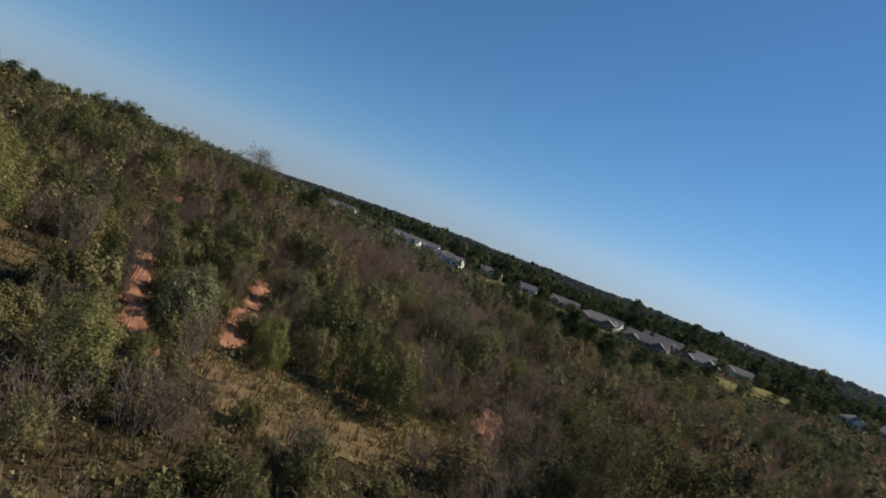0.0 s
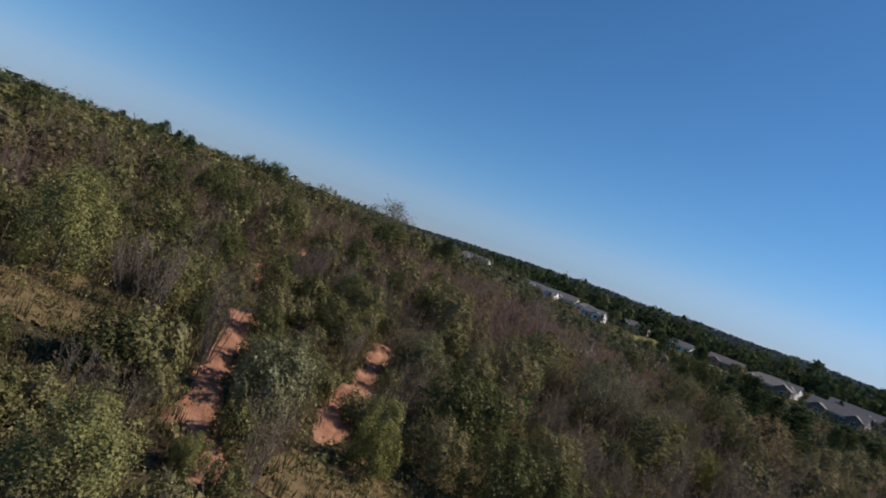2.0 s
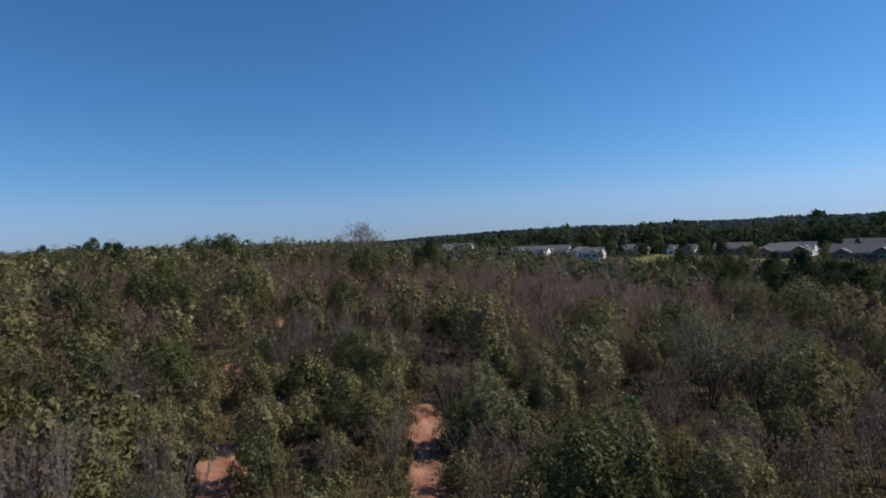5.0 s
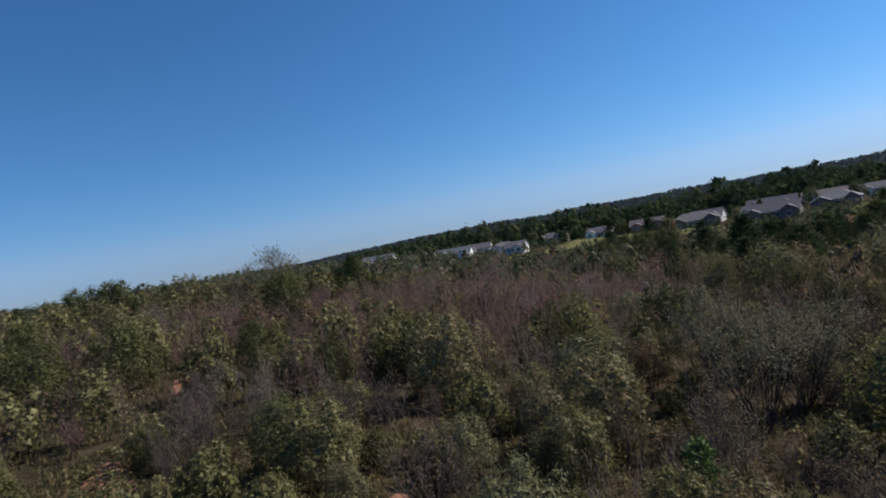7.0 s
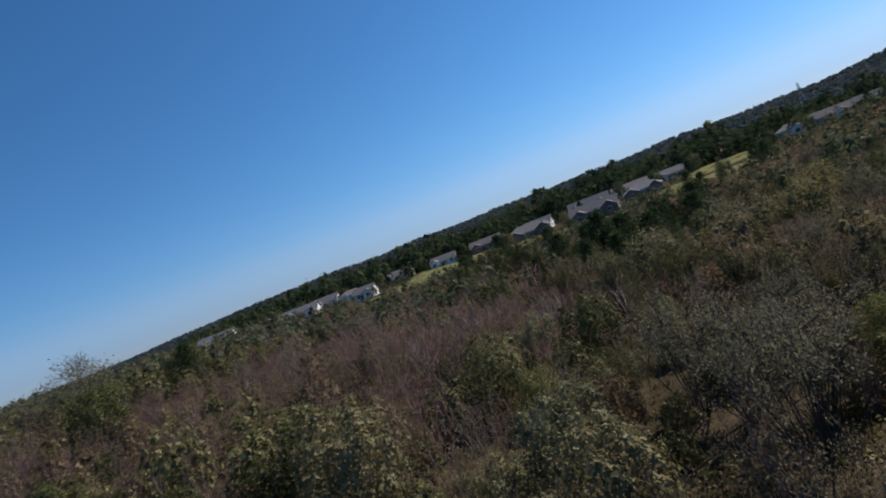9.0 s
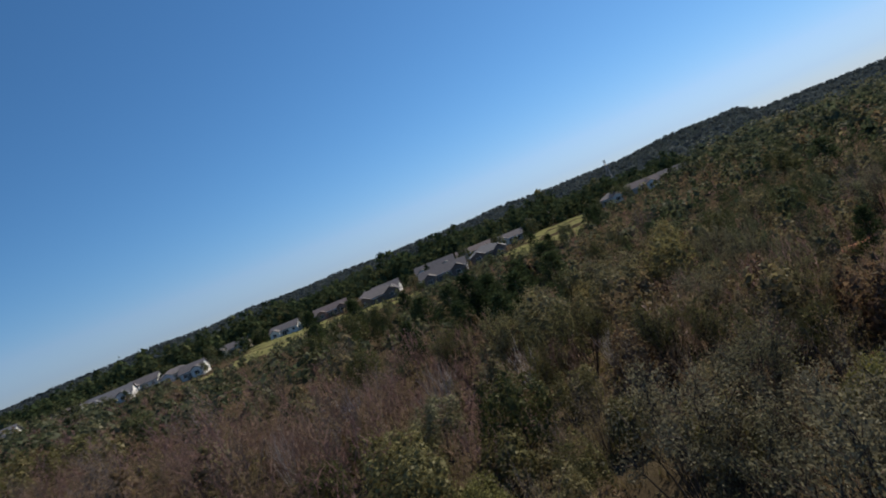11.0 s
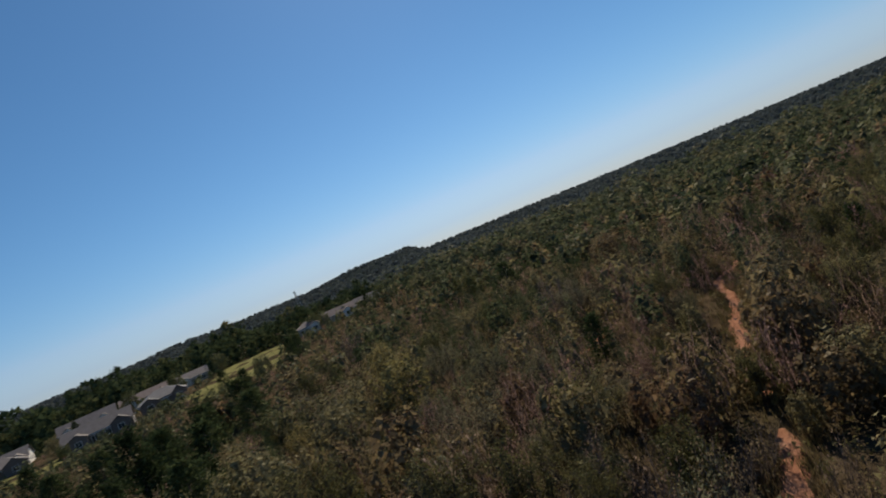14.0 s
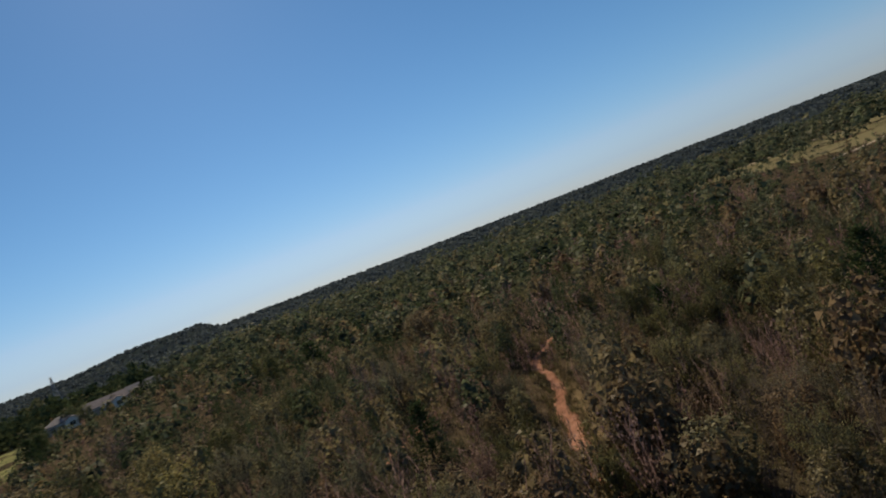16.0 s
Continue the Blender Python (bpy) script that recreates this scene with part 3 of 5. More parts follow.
def open_top(rng, h, w, n, leaf=0.14):
    """Half-bare tree: dark stems fanning up from one foot, fine twigs, thin leaves in the upper shell."""
    wood, shoots = [], []
    for _ in range(int(rng.integers(13, 18))):
        th, r = rng.uniform(0, 6.283), w / 2 * np.sqrt(rng.uniform(0.02, 1))
        b = np.array([r * np.cos(th), r * np.sin(th), h * rng.uniform(0.78, 1.0) * (1 - 0.28 * (2 * r / w) ** 2)])
        a = np.array([0.10 * b[0], 0.10 * b[1], -0.1])
        line = arch(rng, a, b, 0.05, 6)
        wood.append(tube(line, np.linspace(0.0075 * h, 0.002 * h, 6), 4))
        for _ in range(7):
            q0 = 0.46 + 0.539 * rng.uniform() ** 0.8
            i = int(q0 * 5)
            p = line[i] + (line[i + 1] - line[i]) * (q0 * 5 - i)
            q = p + np.array([rng.normal() * 0.11 * w, rng.normal() * 0.11 * w, rng.uniform(0.06, 0.20) * h])
            wood.append(tube(np.stack([p, q]), [0.0042 * h, 0.0013 * h], 3))
            shoots.append((p, (p + q) / 2 + (0, 0, 0.05), q))
    return join(wood), shoot_leaves(rng, shoots, n, h, leaf, leaf * 0.6, 0.04 * w, 0.35, 0.45)


def stemmy(rng, h, w, n, leaf=0.12, far=0.0):
    """Multi-stemmed shrub, half bare: upright stems with fine twigs and sparse leaves."""
    wood, shoots = [], []
    for _ in range(int(rng.integers(15, 21))):
        th, r = rng.uniform(0, 6.283), w / 2 * np.sqrt(rng.uniform(0, 1))
        b = np.array([r * np.cos(th), r * np.sin(th), h * rng.uniform(0.65, 1.0) * (1 - 0.3 * (2 * r / w) ** 2)])
        a = np.array([0.22 * b[0], 0.22 * b[1], -0.1])
        line = arch(rng, a, b, 0.06, 5)
        wood.append(tube(line, np.linspace(0.024, 0.006, 5), 3))
        for _ in range(7):
            s = rng.uniform(0.25, 0.999)
            k = int(s * 4)
            p = line[k] + (line[k + 1] - line[k]) * (s * 4 - k)
            q = p + np.array([rng.normal() * 0.09 * w, rng.normal() * 0.09 * w, rng.uniform(0.1, 0.24) * h])
            wood.append(tube(np.stack([p, q]), [0.010, 0.004], 3))
            shoots.append((p, p * 0.5 + q * 0.5 + (0, 0, 0.03), q))
    if far:
        s = np.asarray(shoots)
        k = n // 2
        i = rng.integers(0, len(s), k)
        a, b = s[i, 0], s[i, 2]
        side = np.cross(b - a, rng.normal(size=(k, 3)))
        side *= far / (np.linalg.norm(side, axis=1)[:, None] + 1e-9)
        twigs = np.stack([a - side, a + side, b + (b - a) * 0.4], 1).reshape(-1, 3)
        return None, np.concatenate([shoot_leaves(rng, shoots, n - k, h, leaf, leaf * 0.6, 0.05 * w, 0.1), twigs])
    return join(wood), shoot_leaves(rng, shoots, n, h, leaf, leaf * 0.55, 0.035 * w, 0.1)


def piny(rng, h, w, n, leaf=0.3):
    """Young pine: straight trunk, whorls of limbs, tufts of needles."""
    wood = [tube(arch(rng, (0, 0, -0.2), (0, 0, h), 0.015, 6), np.linspace(0.018 * h + 0.02, 0.015, 6), 5)]
    shoots = []
    for z in np.arange(0.1, 0.98, 0.085):
        for th in rng.uniform(0, 6.283) + np.arange(6) * 1.0472 + rng.normal(size=6) * 0.25:
            r = w / 2 * (1 - z) ** 0.6 * rng.uniform(0.55, 1.15) + 0.12
            a, b = np.array([0, 0, z * h]), np.array([r * np.cos(th), r * np.sin(th), z * h + r * rng.uniform(0.15, 0.6)])
            shoots.append((a, (a + b) / 2 - (0, 0, 0.1 * r), b))
    wood += shoot_wood(shoots[::2], 0.024, 0.008)
    return join(wood), shoot_leaves(rng, shoots, n, h, leaf, leaf * 0.4, 0.04 * w, 0.3, 0.8)


KINDS = {
    "leafy_tree": dict(fn=leafy, n=4500, mat=M_GREEN, wood=M_BARK, sizes=[(4.8, 4.6), (5.4, 5.0), (4.2, 4.3), (5.4, 4.0), (2.6, 2.8), (5.0, 5.4)], leaf=0.118,
                       label="leafy olive-green young tree in dense scrub", category="tree", group="leafy young trees in the scrub"),
    "bare_shrub": dict(fn=stemmy, n=1000, mat=M_DULL, wood=M_TWIG, sizes=[(2.8, 2.8), (3.6, 3.0), (2.0, 2.4), (3.2, 3.6), (4.4, 2.8), (5.2, 4.4)], leaf=0.12,
                       label="half-bare grey-brown shrub with many thin upright stems", category="shrub", group="half-bare shrubs"),
    "autumn_tree": dict(fn=leafy, n=3000, mat=M_RUST, wood=M_BARK, sizes=[(4.4, 3.8), (5.0, 4.2), (2.6, 2.4)], leaf=0.135,
                        label="young tree with rusty orange and brown autumn leaves", category="tree", group="autumn-coloured young trees"),
    "pine_tree": dict(fn=piny, n=2200, mat=M_PINE, wood=M_BARK, sizes=[(5.0, 3.4), (5.8, 4.0), (3.6, 2.6)], leaf=0.30,
                      label="dark green young pine with needles to the ground", category="tree", group="young pines"),
    "bright_tree": dict(fn=leafy, n=6400, mat=M_BRIGHT, wood=M_BARK, sizes=[(4.8, 5.2), (5.8, 4.4)], leaf=0.115,
                        label="dense round bright green tree standing out from the scrub", category="tree", group="bright green trees"),
    "deep_tree": dict(fn=leafy, n=4300, mat=M_DEEP, wood=M_BARK, sizes=[(5.0, 4.6), (5.6, 5.0), (4.4, 4.4)], leaf=0.122,
                      label="dense dark green round-crowned tree in the scrub", category="tree", group="dark green trees"),
    "silver_tree": dict(fn=leafy, n=4600, mat=M_SILVER, wood=M_BARK, sizes=[(4.8, 4.8), (4.4, 5.0), (5.2, 4.6)], leaf=0.118,
                        label="grey-green tree with pale-backed leaves in the scrub", category="tree", group="grey-green trees"),
    "yellow_tree": dict(fn=leafy, n=2900, mat=M_YELLOW, wood=M_BARK, sizes=[(4.6, 4.0), (5.2, 4.4)], leaf=0.14,
                        label="young tree with yellow-green turning leaves", category="tree", group="yellowing young trees"),
    "slender_tree": dict(fn=open_top, n=3600, mat=M_GREEN, wood=M_STEM, sizes=[(5.4, 3.8), (6.0, 4.2), (5.0, 4.0), (5.6, 3.4)], leaf=0.14,
                         label="slender upright olive-green tree with grey stems showing", category="tree", group="slender upright trees"),
    "open_tree": dict(fn=open_top, n=2700, mat=M_OPEN, wood=M_STEM, sizes=[(5.4, 4.8), (6.0, 5.0), (5.0, 5.0), (5.6, 4.2)], leaf=0.14,
                      label="half-bare tree with dark fanning stems and thin olive leaves", category="tree", group="half-bare trees"),
}
BUDGET = {"leafy_tree": 150, "bare_shrub": 170, "autumn_tree": 16, "pine_tree": 8}
NEXT = {"leafy_tree": 300, "bare_shrub": 520, "autumn_tree": 110, "pine_tree": 80}
# plants that stand out: place and crown width
GREEN_WEST = [(-42.0, 85.3, 5.7), (-34.4, 47.3, 3.3), (-30.3, 74.5, 4.5), (-29.8, 53.1, 3.6), (-22.1, 38.1, 3.5), (-20.4, 52.8, 3.0), (-19.1, 45.6, 2.6), (-17.1, 56.3, 4.2), (-17.0, 50.7, 2.7), (-16.5, 28.6, 2.8), (-16.4, 74.9, 3.2), (-15.8, 29.9, 3.2), (-14.1, 29.1, 1.6), (-12.5, 69.9, 6.1), (-10.0, 63.1, 3.7), (-3.9, 61.1, 4.9), (-2.0, 79.0, 5.5), (2.8, 78.5, 3.1), (8.5, 63.7, 2.6), (13.2, 85.0, 3.3)]
GREEN_EAST = [(17.3, 107.3, 4.8), (17.6, 99.0, 5.0), (20.7, 83.6, 4.1), (20.7, 91.8, 5.0), (21.5, 72.2, 3.4), (22.0, 80.1, 3.6), (30.3, 73.6, 2.7), (31.5, 78.8, 3.9), (34.7, 70.1, 2.4), (39.2, 74.9, 3.7), (40.6, 60.8, 3.0), (46.2, 63.1, 4.0), (48.5, 66.7, 3.9), (54.2, 52.1, 4.5), (56.7, 57.2, 4.2), (57.5, 60.5, 4.5), (64.1, 77.9, 4.3), (66.0, 55.8, 6.3), (66.2, 131.8, 6.9), (67.4, 60.7, 4.6), (68.0, 49.8, 7.0), (91.9, 52.7, 5.4)]
ROUND_BUSH = [(-25.3, 33.7, 4.4)]
BRIGHT = [(14.2, 66.4, 3.8), (-11.1, 22.6, 3.4), (-10.4, 26.9, 1.5), (-7.4, 38.2, 2.5), (-6.3, 34.4, 2.7), (-0.8, 75.5, 3.0)]
# (-16.9, 41.4), (-26.2, 59.3), (-10.2, 48.9): shrubs added to shade the clay trails
DEEP_WEST = [(-77.6, 73.7, 6.3), (-62.3, 69.8, 4.9), (-61.8, 95.3, 5.6), (-49.1, 66.4, 5.0), (-48.3, 74.6, 5.8), (-43.1, 73.8, 5.2), (-41.5, 128.3, 7.1), (-38.8, 164.8, 8.5), (-38.6, 77.4, 5.6), (-36.8, 113.1, 6.8), (-31.3, 49.6, 3.4), (-28.1, 79.0, 4.6), (-27.5, 50.5, 3.2), (-20.3, 72.3, 3.5), (-18.8, 57.5, 3.7), (-18.6, 37.1, 2.4), (-16.9, 41.4, 2.3), (-26.2, 59.3, 2.2), (-10.2, 48.9, 2.6), (-13.7, 75.5, 4.9)]
DEEP_EAST = [(-4.7, 42.2, 4.4), (-4.0, 88.2, 3.4), (-3.4, 44.0, 4.3), (-0.8, 37.0, 3.8), (1.9, 35.4, 3.5), (6.2, 81.6, 5.0), (12.1, 122.0, 5.3), (18.0, 162.4, 6.6), (28.7, 170.7, 8.0), (32.6, 162.5, 7.5), (76.7, 116.4, 5.7), (87.3, 110.2, 5.9), (119.6, 63.8, 5.5), (138.4, 63.9, 4.9), (141.5, 138.9, 8.5)]
SILVER = [(-12.0, 35.3, 3.7), (-11.6, 33.2, 3.6), (-10.7, 57.8, 3.1), (-8.7, 49.9, 3.9), (-3.4, 65.9, 5.4), (4.7, 89.5, 4.2), (23.8, 86.8, 4.7), (25.6, 77.8, 3.4)]
BARE_WEST = [(-55.8, 112.6, 6.0), (-52.0, 128.5, 6.0), (-42.6, 44.6, 3.7), (-27.7, 69.7, 4.2), (-26.0, 63.3, 3.2), (-24.4, 58.8, 3.4), (-23.9, 124.4, 5.6), (-22.4, 85.9, 4.4), (-16.5, 127.1, 5.8), (-15.6, 109.8, 6.1), (-15.5, 64.7, 3.6), (-15.2, 26.1, 2.4), (-15.1, 44.0, 1.9), (-8.2, 68.0, 4.2), (-7.4, 20.9, 2.8), (-7.1, 99.9, 5.5), (-6.2, 123.2, 8.5), (-1.4, 96.9, 5.0), (2.5, 109.3, 5.4), (2.6, 51.1, 2.7), (5.2, 142.6, 6.2), (8.2, 108.8, 6.0), (13.3, 67.6, 3.6)]
BARE_EAST = [(14.7, 79.8, 3.4), (15.3, 71.1, 3.0), (16.2, 143.2, 7.1), (17.9, 111.4, 4.6), (22.9, 97.1, 4.5), (31.3, 63.9, 3.2), (33.7, 76.2, 3.0), (35.2, 67.3, 2.9), (37.9, 90.0, 4.2), (47.0, 84.1, 3.9), (59.0, 129.0, 6.8), (63.7, 97.2, 5.5), (64.1, 94.2, 5.4), (66.5, 66.5, 4.7), (69.1, 63.8, 5.5), (79.1, 61.6, 6.2), (79.6, 97.0, 6.8), (80.3, 89.9, 5.6), (84.8, 97.4, 7.0), (88.5, 84.4, 6.0), (101.0, 153.1, 8.5)]
RUST = [(-31.5, 88.3, 4.8), (-23.8, 47.7, 2.3), (-15.2, 53.7, 1.8), (17.6, 64.6, 5.0), (18.2, 74.5, 1.7), (23.6, 100.1, 7.2), (31.3, 66.1, 3.9), (32.9, 64.9, 4.0), (35.0, 116.5, 6.2), (38.3, 121.2, 5.0), (40.7, 107.4, 6.4), (46.2, 110.9, 7.0), (49.1, 107.8, 4.2), (53.5, 111.1, 4.5), (54.9, 117.1, 4.9), (70.3, 139.7, 8.5), (78.9, 110.3, 6.5), (83.3, 77.1, 6.7), (91.4, 152.8, 5.6), (92.7, 118.2, 5.1), (115.9, 94.7, 7.6), (121.7, 93.3, 8.5)]
YELLOW = [(-41.3, 50.5, 3.2), (-32.4, 56.9, 1.8), (0.3, 50.3, 2.0), (8.9, 58.4, 5.1), (42.5, 114.7, 4.7), (42.6, 74.3, 3.0), (50.8, 105.9, 7.5), (69.7, 121.4, 6.9), (76.5, 127.0, 5.1)]
PINES = [(23.4, 176.6, 5.9), (24.9, 107.9, 6.6), (28.2, 110.0, 5.4), (34.5, 128.1, 6.7), (35.4, 149.0, 8.5), (43.3, 152.4, 8.5), (43.6, 130.2, 8.5), (47.4, 144.0, 8.5), (53.9, 83.9, 4.1), (60.6, 153.0, 8.5), (60.8, 141.1, 8.5), (74.5, 158.9, 8.5), (128.7, 122.3, 8.5)]
OPEN = [(4.4, 68.4, 5.4), (7.5, 64.2, 5.0), (12.2, 70.5, 5.0), (3.7, 60.9, 5.4), (5.1, 65.9, 4.2), (15.9, 75.6, 2.8), (27.5, 80.2, 3.9), (30.9, 87.4, 5.1), (34.4, 78.0, 3.5), (36.3, 58.1, 2.9), (37.4, 59.1, 3.3), (41.0, 96.2, 4.6), (43.8, 86.1, 4.7), (44.6, 65.9, 4.2), (44.9, 52.5, 4.4), (46.3, 91.9, 5.8), (47.4, 60.2, 4.4), (57.3, 67.6, 5.0), (58.4, 104.0, 5.9), (59.3, 76.2, 4.0), (73.7, 90.6, 6.2)]
STANDING = [("leafy_tree", 1.0, GREEN_WEST), ("slender_tree", 1.5, GREEN_EAST), ("bright_tree", 1.3, ROUND_BUSH), ("bright_tree", 1.0, BRIGHT), ("deep_tree", 1.05, DEEP_WEST + DEEP_EAST), ("silver_tree", 0.95, SILVER),
            ("bare_shrub", 1.0, BARE_WEST + BARE_EAST), ("autumn_tree", 1.1, RUST), ("yellow_tree", 1.1, YELLOW), ("pine_tree", 1.35, PINES), ("open_tree", 1.15, OPEN)]


def scatter(rng, x0, x1, y0, y1, gap):
    """Jittered rows of places, about gap apart."""
    xs, ys = np.arange(x0, x1, gap), np.arange(y0, y1, gap)
    X, Y = np.meshgrid(xs, ys, indexing="ij")
    X = X + (np.arange(len(ys)) % 2)[None] * gap / 2
    return np.stack([X.ravel(), Y.ravel()], 1) + rng.uniform(-0.5, 0.5, (X.size, 2)) * gap


def free_of_open_ground(p, margin=0.9):
    keep = np.ones(len(p), bool)
    for c, hw in TRAIL_LINES:
        d = np.full(len(p), 1e9)
        for q in c:
            d = np.minimum(d, (p[:, 0] - q[0]) ** 2 + (p[:, 1] - q[1]) ** 2)
        keep &= d > (hw + margin + np.where((p[:, 0] > 40) & (p[:, 0] < 66) & (p[:, 1] < 76), 1.7, 0.0)) ** 2
    for cx, cy, r in CLEARINGS:
        keep &= np.hypot(p[:, 0] - cx, p[:, 1] - cy) > r + margin * 0.5
    for ln in LAWNS:
        keep &= ~inside(p[:, 0], p[:, 1], ln)
    keep &= ~(inside(p[:, 0], p[:, 1], FIELD) & (wave(p[:, 0], p[:, 1], 2.3, 77) < 0.1))
    for hx, hy, turn, length, width, *_ in HOUSES:
        keep &= np.hypot(p[:, 0] - hx, p[:, 1] - hy) > length * 0.62 + 2
    return keep


def seen_side(p):
    """The half of the land that the flight looks over, out to the limits of the plan."""
    h = np.degrees(np.arctan2(p[:, 0] + 5, p[:, 1] + 12))
    return (h > -75) & (h < 150) & (np.hypot(p[:, 0], p[:, 1]) > 13)


def kind_at(rng, p, low=False):
    """Which plant grows where: bare thickets on the rise, pines before the lawns, mixed scrub elsewhere."""
    n = len(p)
    w = np.tile(np.array([0.22, 0.74, 0.04, 0.0] if low else [0.55, 0.40, 0.045, 0.012]), (n, 1))
    x, y = p[:, 0], p[:, 1]
    bare = np.exp(-(((x - 4) / 22) ** 2 + ((y - 104) / 20) ** 2)) + np.exp(-(((x + 40) / 30) ** 2 + ((y - 125) / 22) ** 2)) * 0.7
    w += bare[:, None] * np.array([0.0, 1.2, 0.12, 0.0])
    pines = smooth01((x - 70) / 60) * 0.5 + np.exp(-(((x - 40) / 9) ** 2 + ((y - 120) / 10) ** 2)) * 2.5 + smooth01((y - 128) / 30) * (x > 0) * 0.6 + np.exp(-(((x - 110) / 40) ** 2 + ((y - 130) / 30) ** 2)) * 0.7
    w += pines[:, None] * np.array([0.3, 0.1, 0.05, 0.2 if low else 1.0])
    rust = smooth01((x - 5) / 30) * 0.06 + np.exp(-(((x - 30) / 14) ** 2 + ((y - 104) / 12) ** 2)) * 0.4
    w += rust[:, None] * np.array([0.0, 0.6, 1.0, 0.0])
    w[:, 1] *= 1 - 0.6 * smooth01((x - 10) / 10)
    w[:, 3] += 0.012 * smooth01((x - 20) / 20)
    green = smooth01((66 - y) / 14) * smooth01((8 - x) / 10)
    w[:, 1] *= 1 - (0.45 if low else 0.6) * green
    w[:, 0] *= 1 + (0.9 if low else 0.2) * green
    w[:, 0] *= 1 - 0.85 * np.clip(bare, 0, 1)
    patch = 0.5 + 0.5 * wave(x, y, 24, 21)
    w[:, 0] *= 0.4 + 1.2 * patch
    w[:, 1] *= 1.6 - 1.2 * patch
    w /= w.sum(1)[:, None]
    return (rng.uniform(size=(n, 1)) > np.cumsum(w, 1)).sum(1).clip(0, 3)


def plant_thing(name, variant, m):
    """Builds one plant with its parts, or copies the first of its variant."""
    spec = KINDS[name]
    if variant in spec["made"]:
        ob = copy_thing(spec["made"][variant], m)
        ob.matrix_basis = m
        return ob
    h, w = spec["sizes"][variant]
    (wv, wf), lv = spec["fn"](np.random.default_rng(100 + 7 * variant + len(name)), h, w, int(spec["n"] * h * w / 16), spec["leaf"])
    lf = np.arange(len(lv)).reshape(-1, 3)
    ob = tagged(new(name), spec["label"], spec["category"], spec["group"])
    part("trunk" if spec["wood"] is M_BARK else "stemwork", mesh_of("trunk", wv, wf, spec["wood"]), None, ob)
    part("crown", mesh_of("crown", lv, lf, spec["mat"]), None, ob)
    ob.matrix_basis = m
    spec["made"][variant] = ob
    return ob


NAMES = list(KINDS)[:4]
for k in KINDS.values():
    k["made"] = {}
rng = np.random.default_rng(5)
for nm, ratio, places in STANDING:
    sizes = KINDS[nm]["sizes"]
    for k, (x, y, w) in enumerate(places):
        tall = min(max(ratio * w, 1.6), 8.0)
        fit = sorted(range(len(sizes)), key=lambda v: abs(sizes[v][0] / sizes[v][1] - tall / w))
        variant = fit[k % min(3, len(fit))]
        sx, sz = w / sizes[variant][1], tall / sizes[variant][0]
        plant_thing(nm, variant, pose(x, y, on_ground(x, y), 0, 0, rng.uniform(0, 360)) @ Matrix.Diagonal((sx, sx, sz, 1)))
STOOD = np.array([p for _, _, places in STANDING for p in places])


THIN = np.concatenate([[nm in ("open_tree", "slender_tree", "bare_shrub")] * len(places) for nm, _, places in STANDING])


def clear_of_standing(p, share, margin, under=1.0):
    """Places free of the single plants; under: how far low growth keeps from a thin one's foot."""
    d = np.hypot(p[:, None, 0] - STOOD[None, :, 0], p[:, None, 1] - STOOD[None, :, 1])
    return (d > share * STOOD[None, :, 2] * np.where(THIN, under, 1.0)[None] + margin).all(1)


P = scatter(rng, -80, 132, 8, 142, 4.0)
P = P[seen_side(P)]
P = P[free_of_open_ground(P, 1.9)]
P = P[~((P[:, 0] > 12) & (wave(P[:, 0], P[:, 1], 10, 51) > 0.75))]
P = P[clear_of_standing(P, 0.5, 1.2)]
Q = scatter(rng, -80, 132, 8, 142, 3.05)
Q = Q[seen_side(Q)]
Q = Q[free_of_open_ground(Q, -0.1)]
Q = Q[clear_of_standing(Q, 0.42, 0.2, 0.35)]
for x, y in P:
    Q = Q[(Q[:, 0] - x) ** 2 + (Q[:, 1] - y) ** 2 > 1.3]
K = np.concatenate([kind_at(rng, P), kind_at(rng, Q, True)])
LOW = np.concatenate([np.zeros(len(P), bool), np.ones(len(Q), bool)])
P = np.concatenate([P, Q])
# the single plants stand along the flight, the rest of the scrub further out is one piece a kind
strip = resample([(-2, 18), (-6, 32), (-8, 46), (-5, 58), (4, 67), (20, 71)], 2.0)
strip = np.concatenate([strip, resample([(-18, 18), (-24, 24), (-26, 32)], 2.0), resample([(2, 22), (8, 36), (8, 50)], 2.0), resample([(-10, 30), (-16, 48), (-20, 58)], 2.0), resample([(12, 64), (30, 56)], 2.0)])
reach = np.min(np.hypot(P[:, None, 0] - strip[None, :, 0], P[:, None, 1] - strip[None, :, 1]), axis=1)
from_end, from_start = np.degrees(np.arctan2(P[:, 0] - 8, P[:, 1] - 70)), np.degrees(np.arctan2(P[:, 0], P[:, 1]))
unseen = ((from_end > 134) & (from_start > 47)) | (from_start < -64)
MID, MID2, FAR = ({n: [] for n in NAMES + ["slender_tree"]} for _ in range(3))
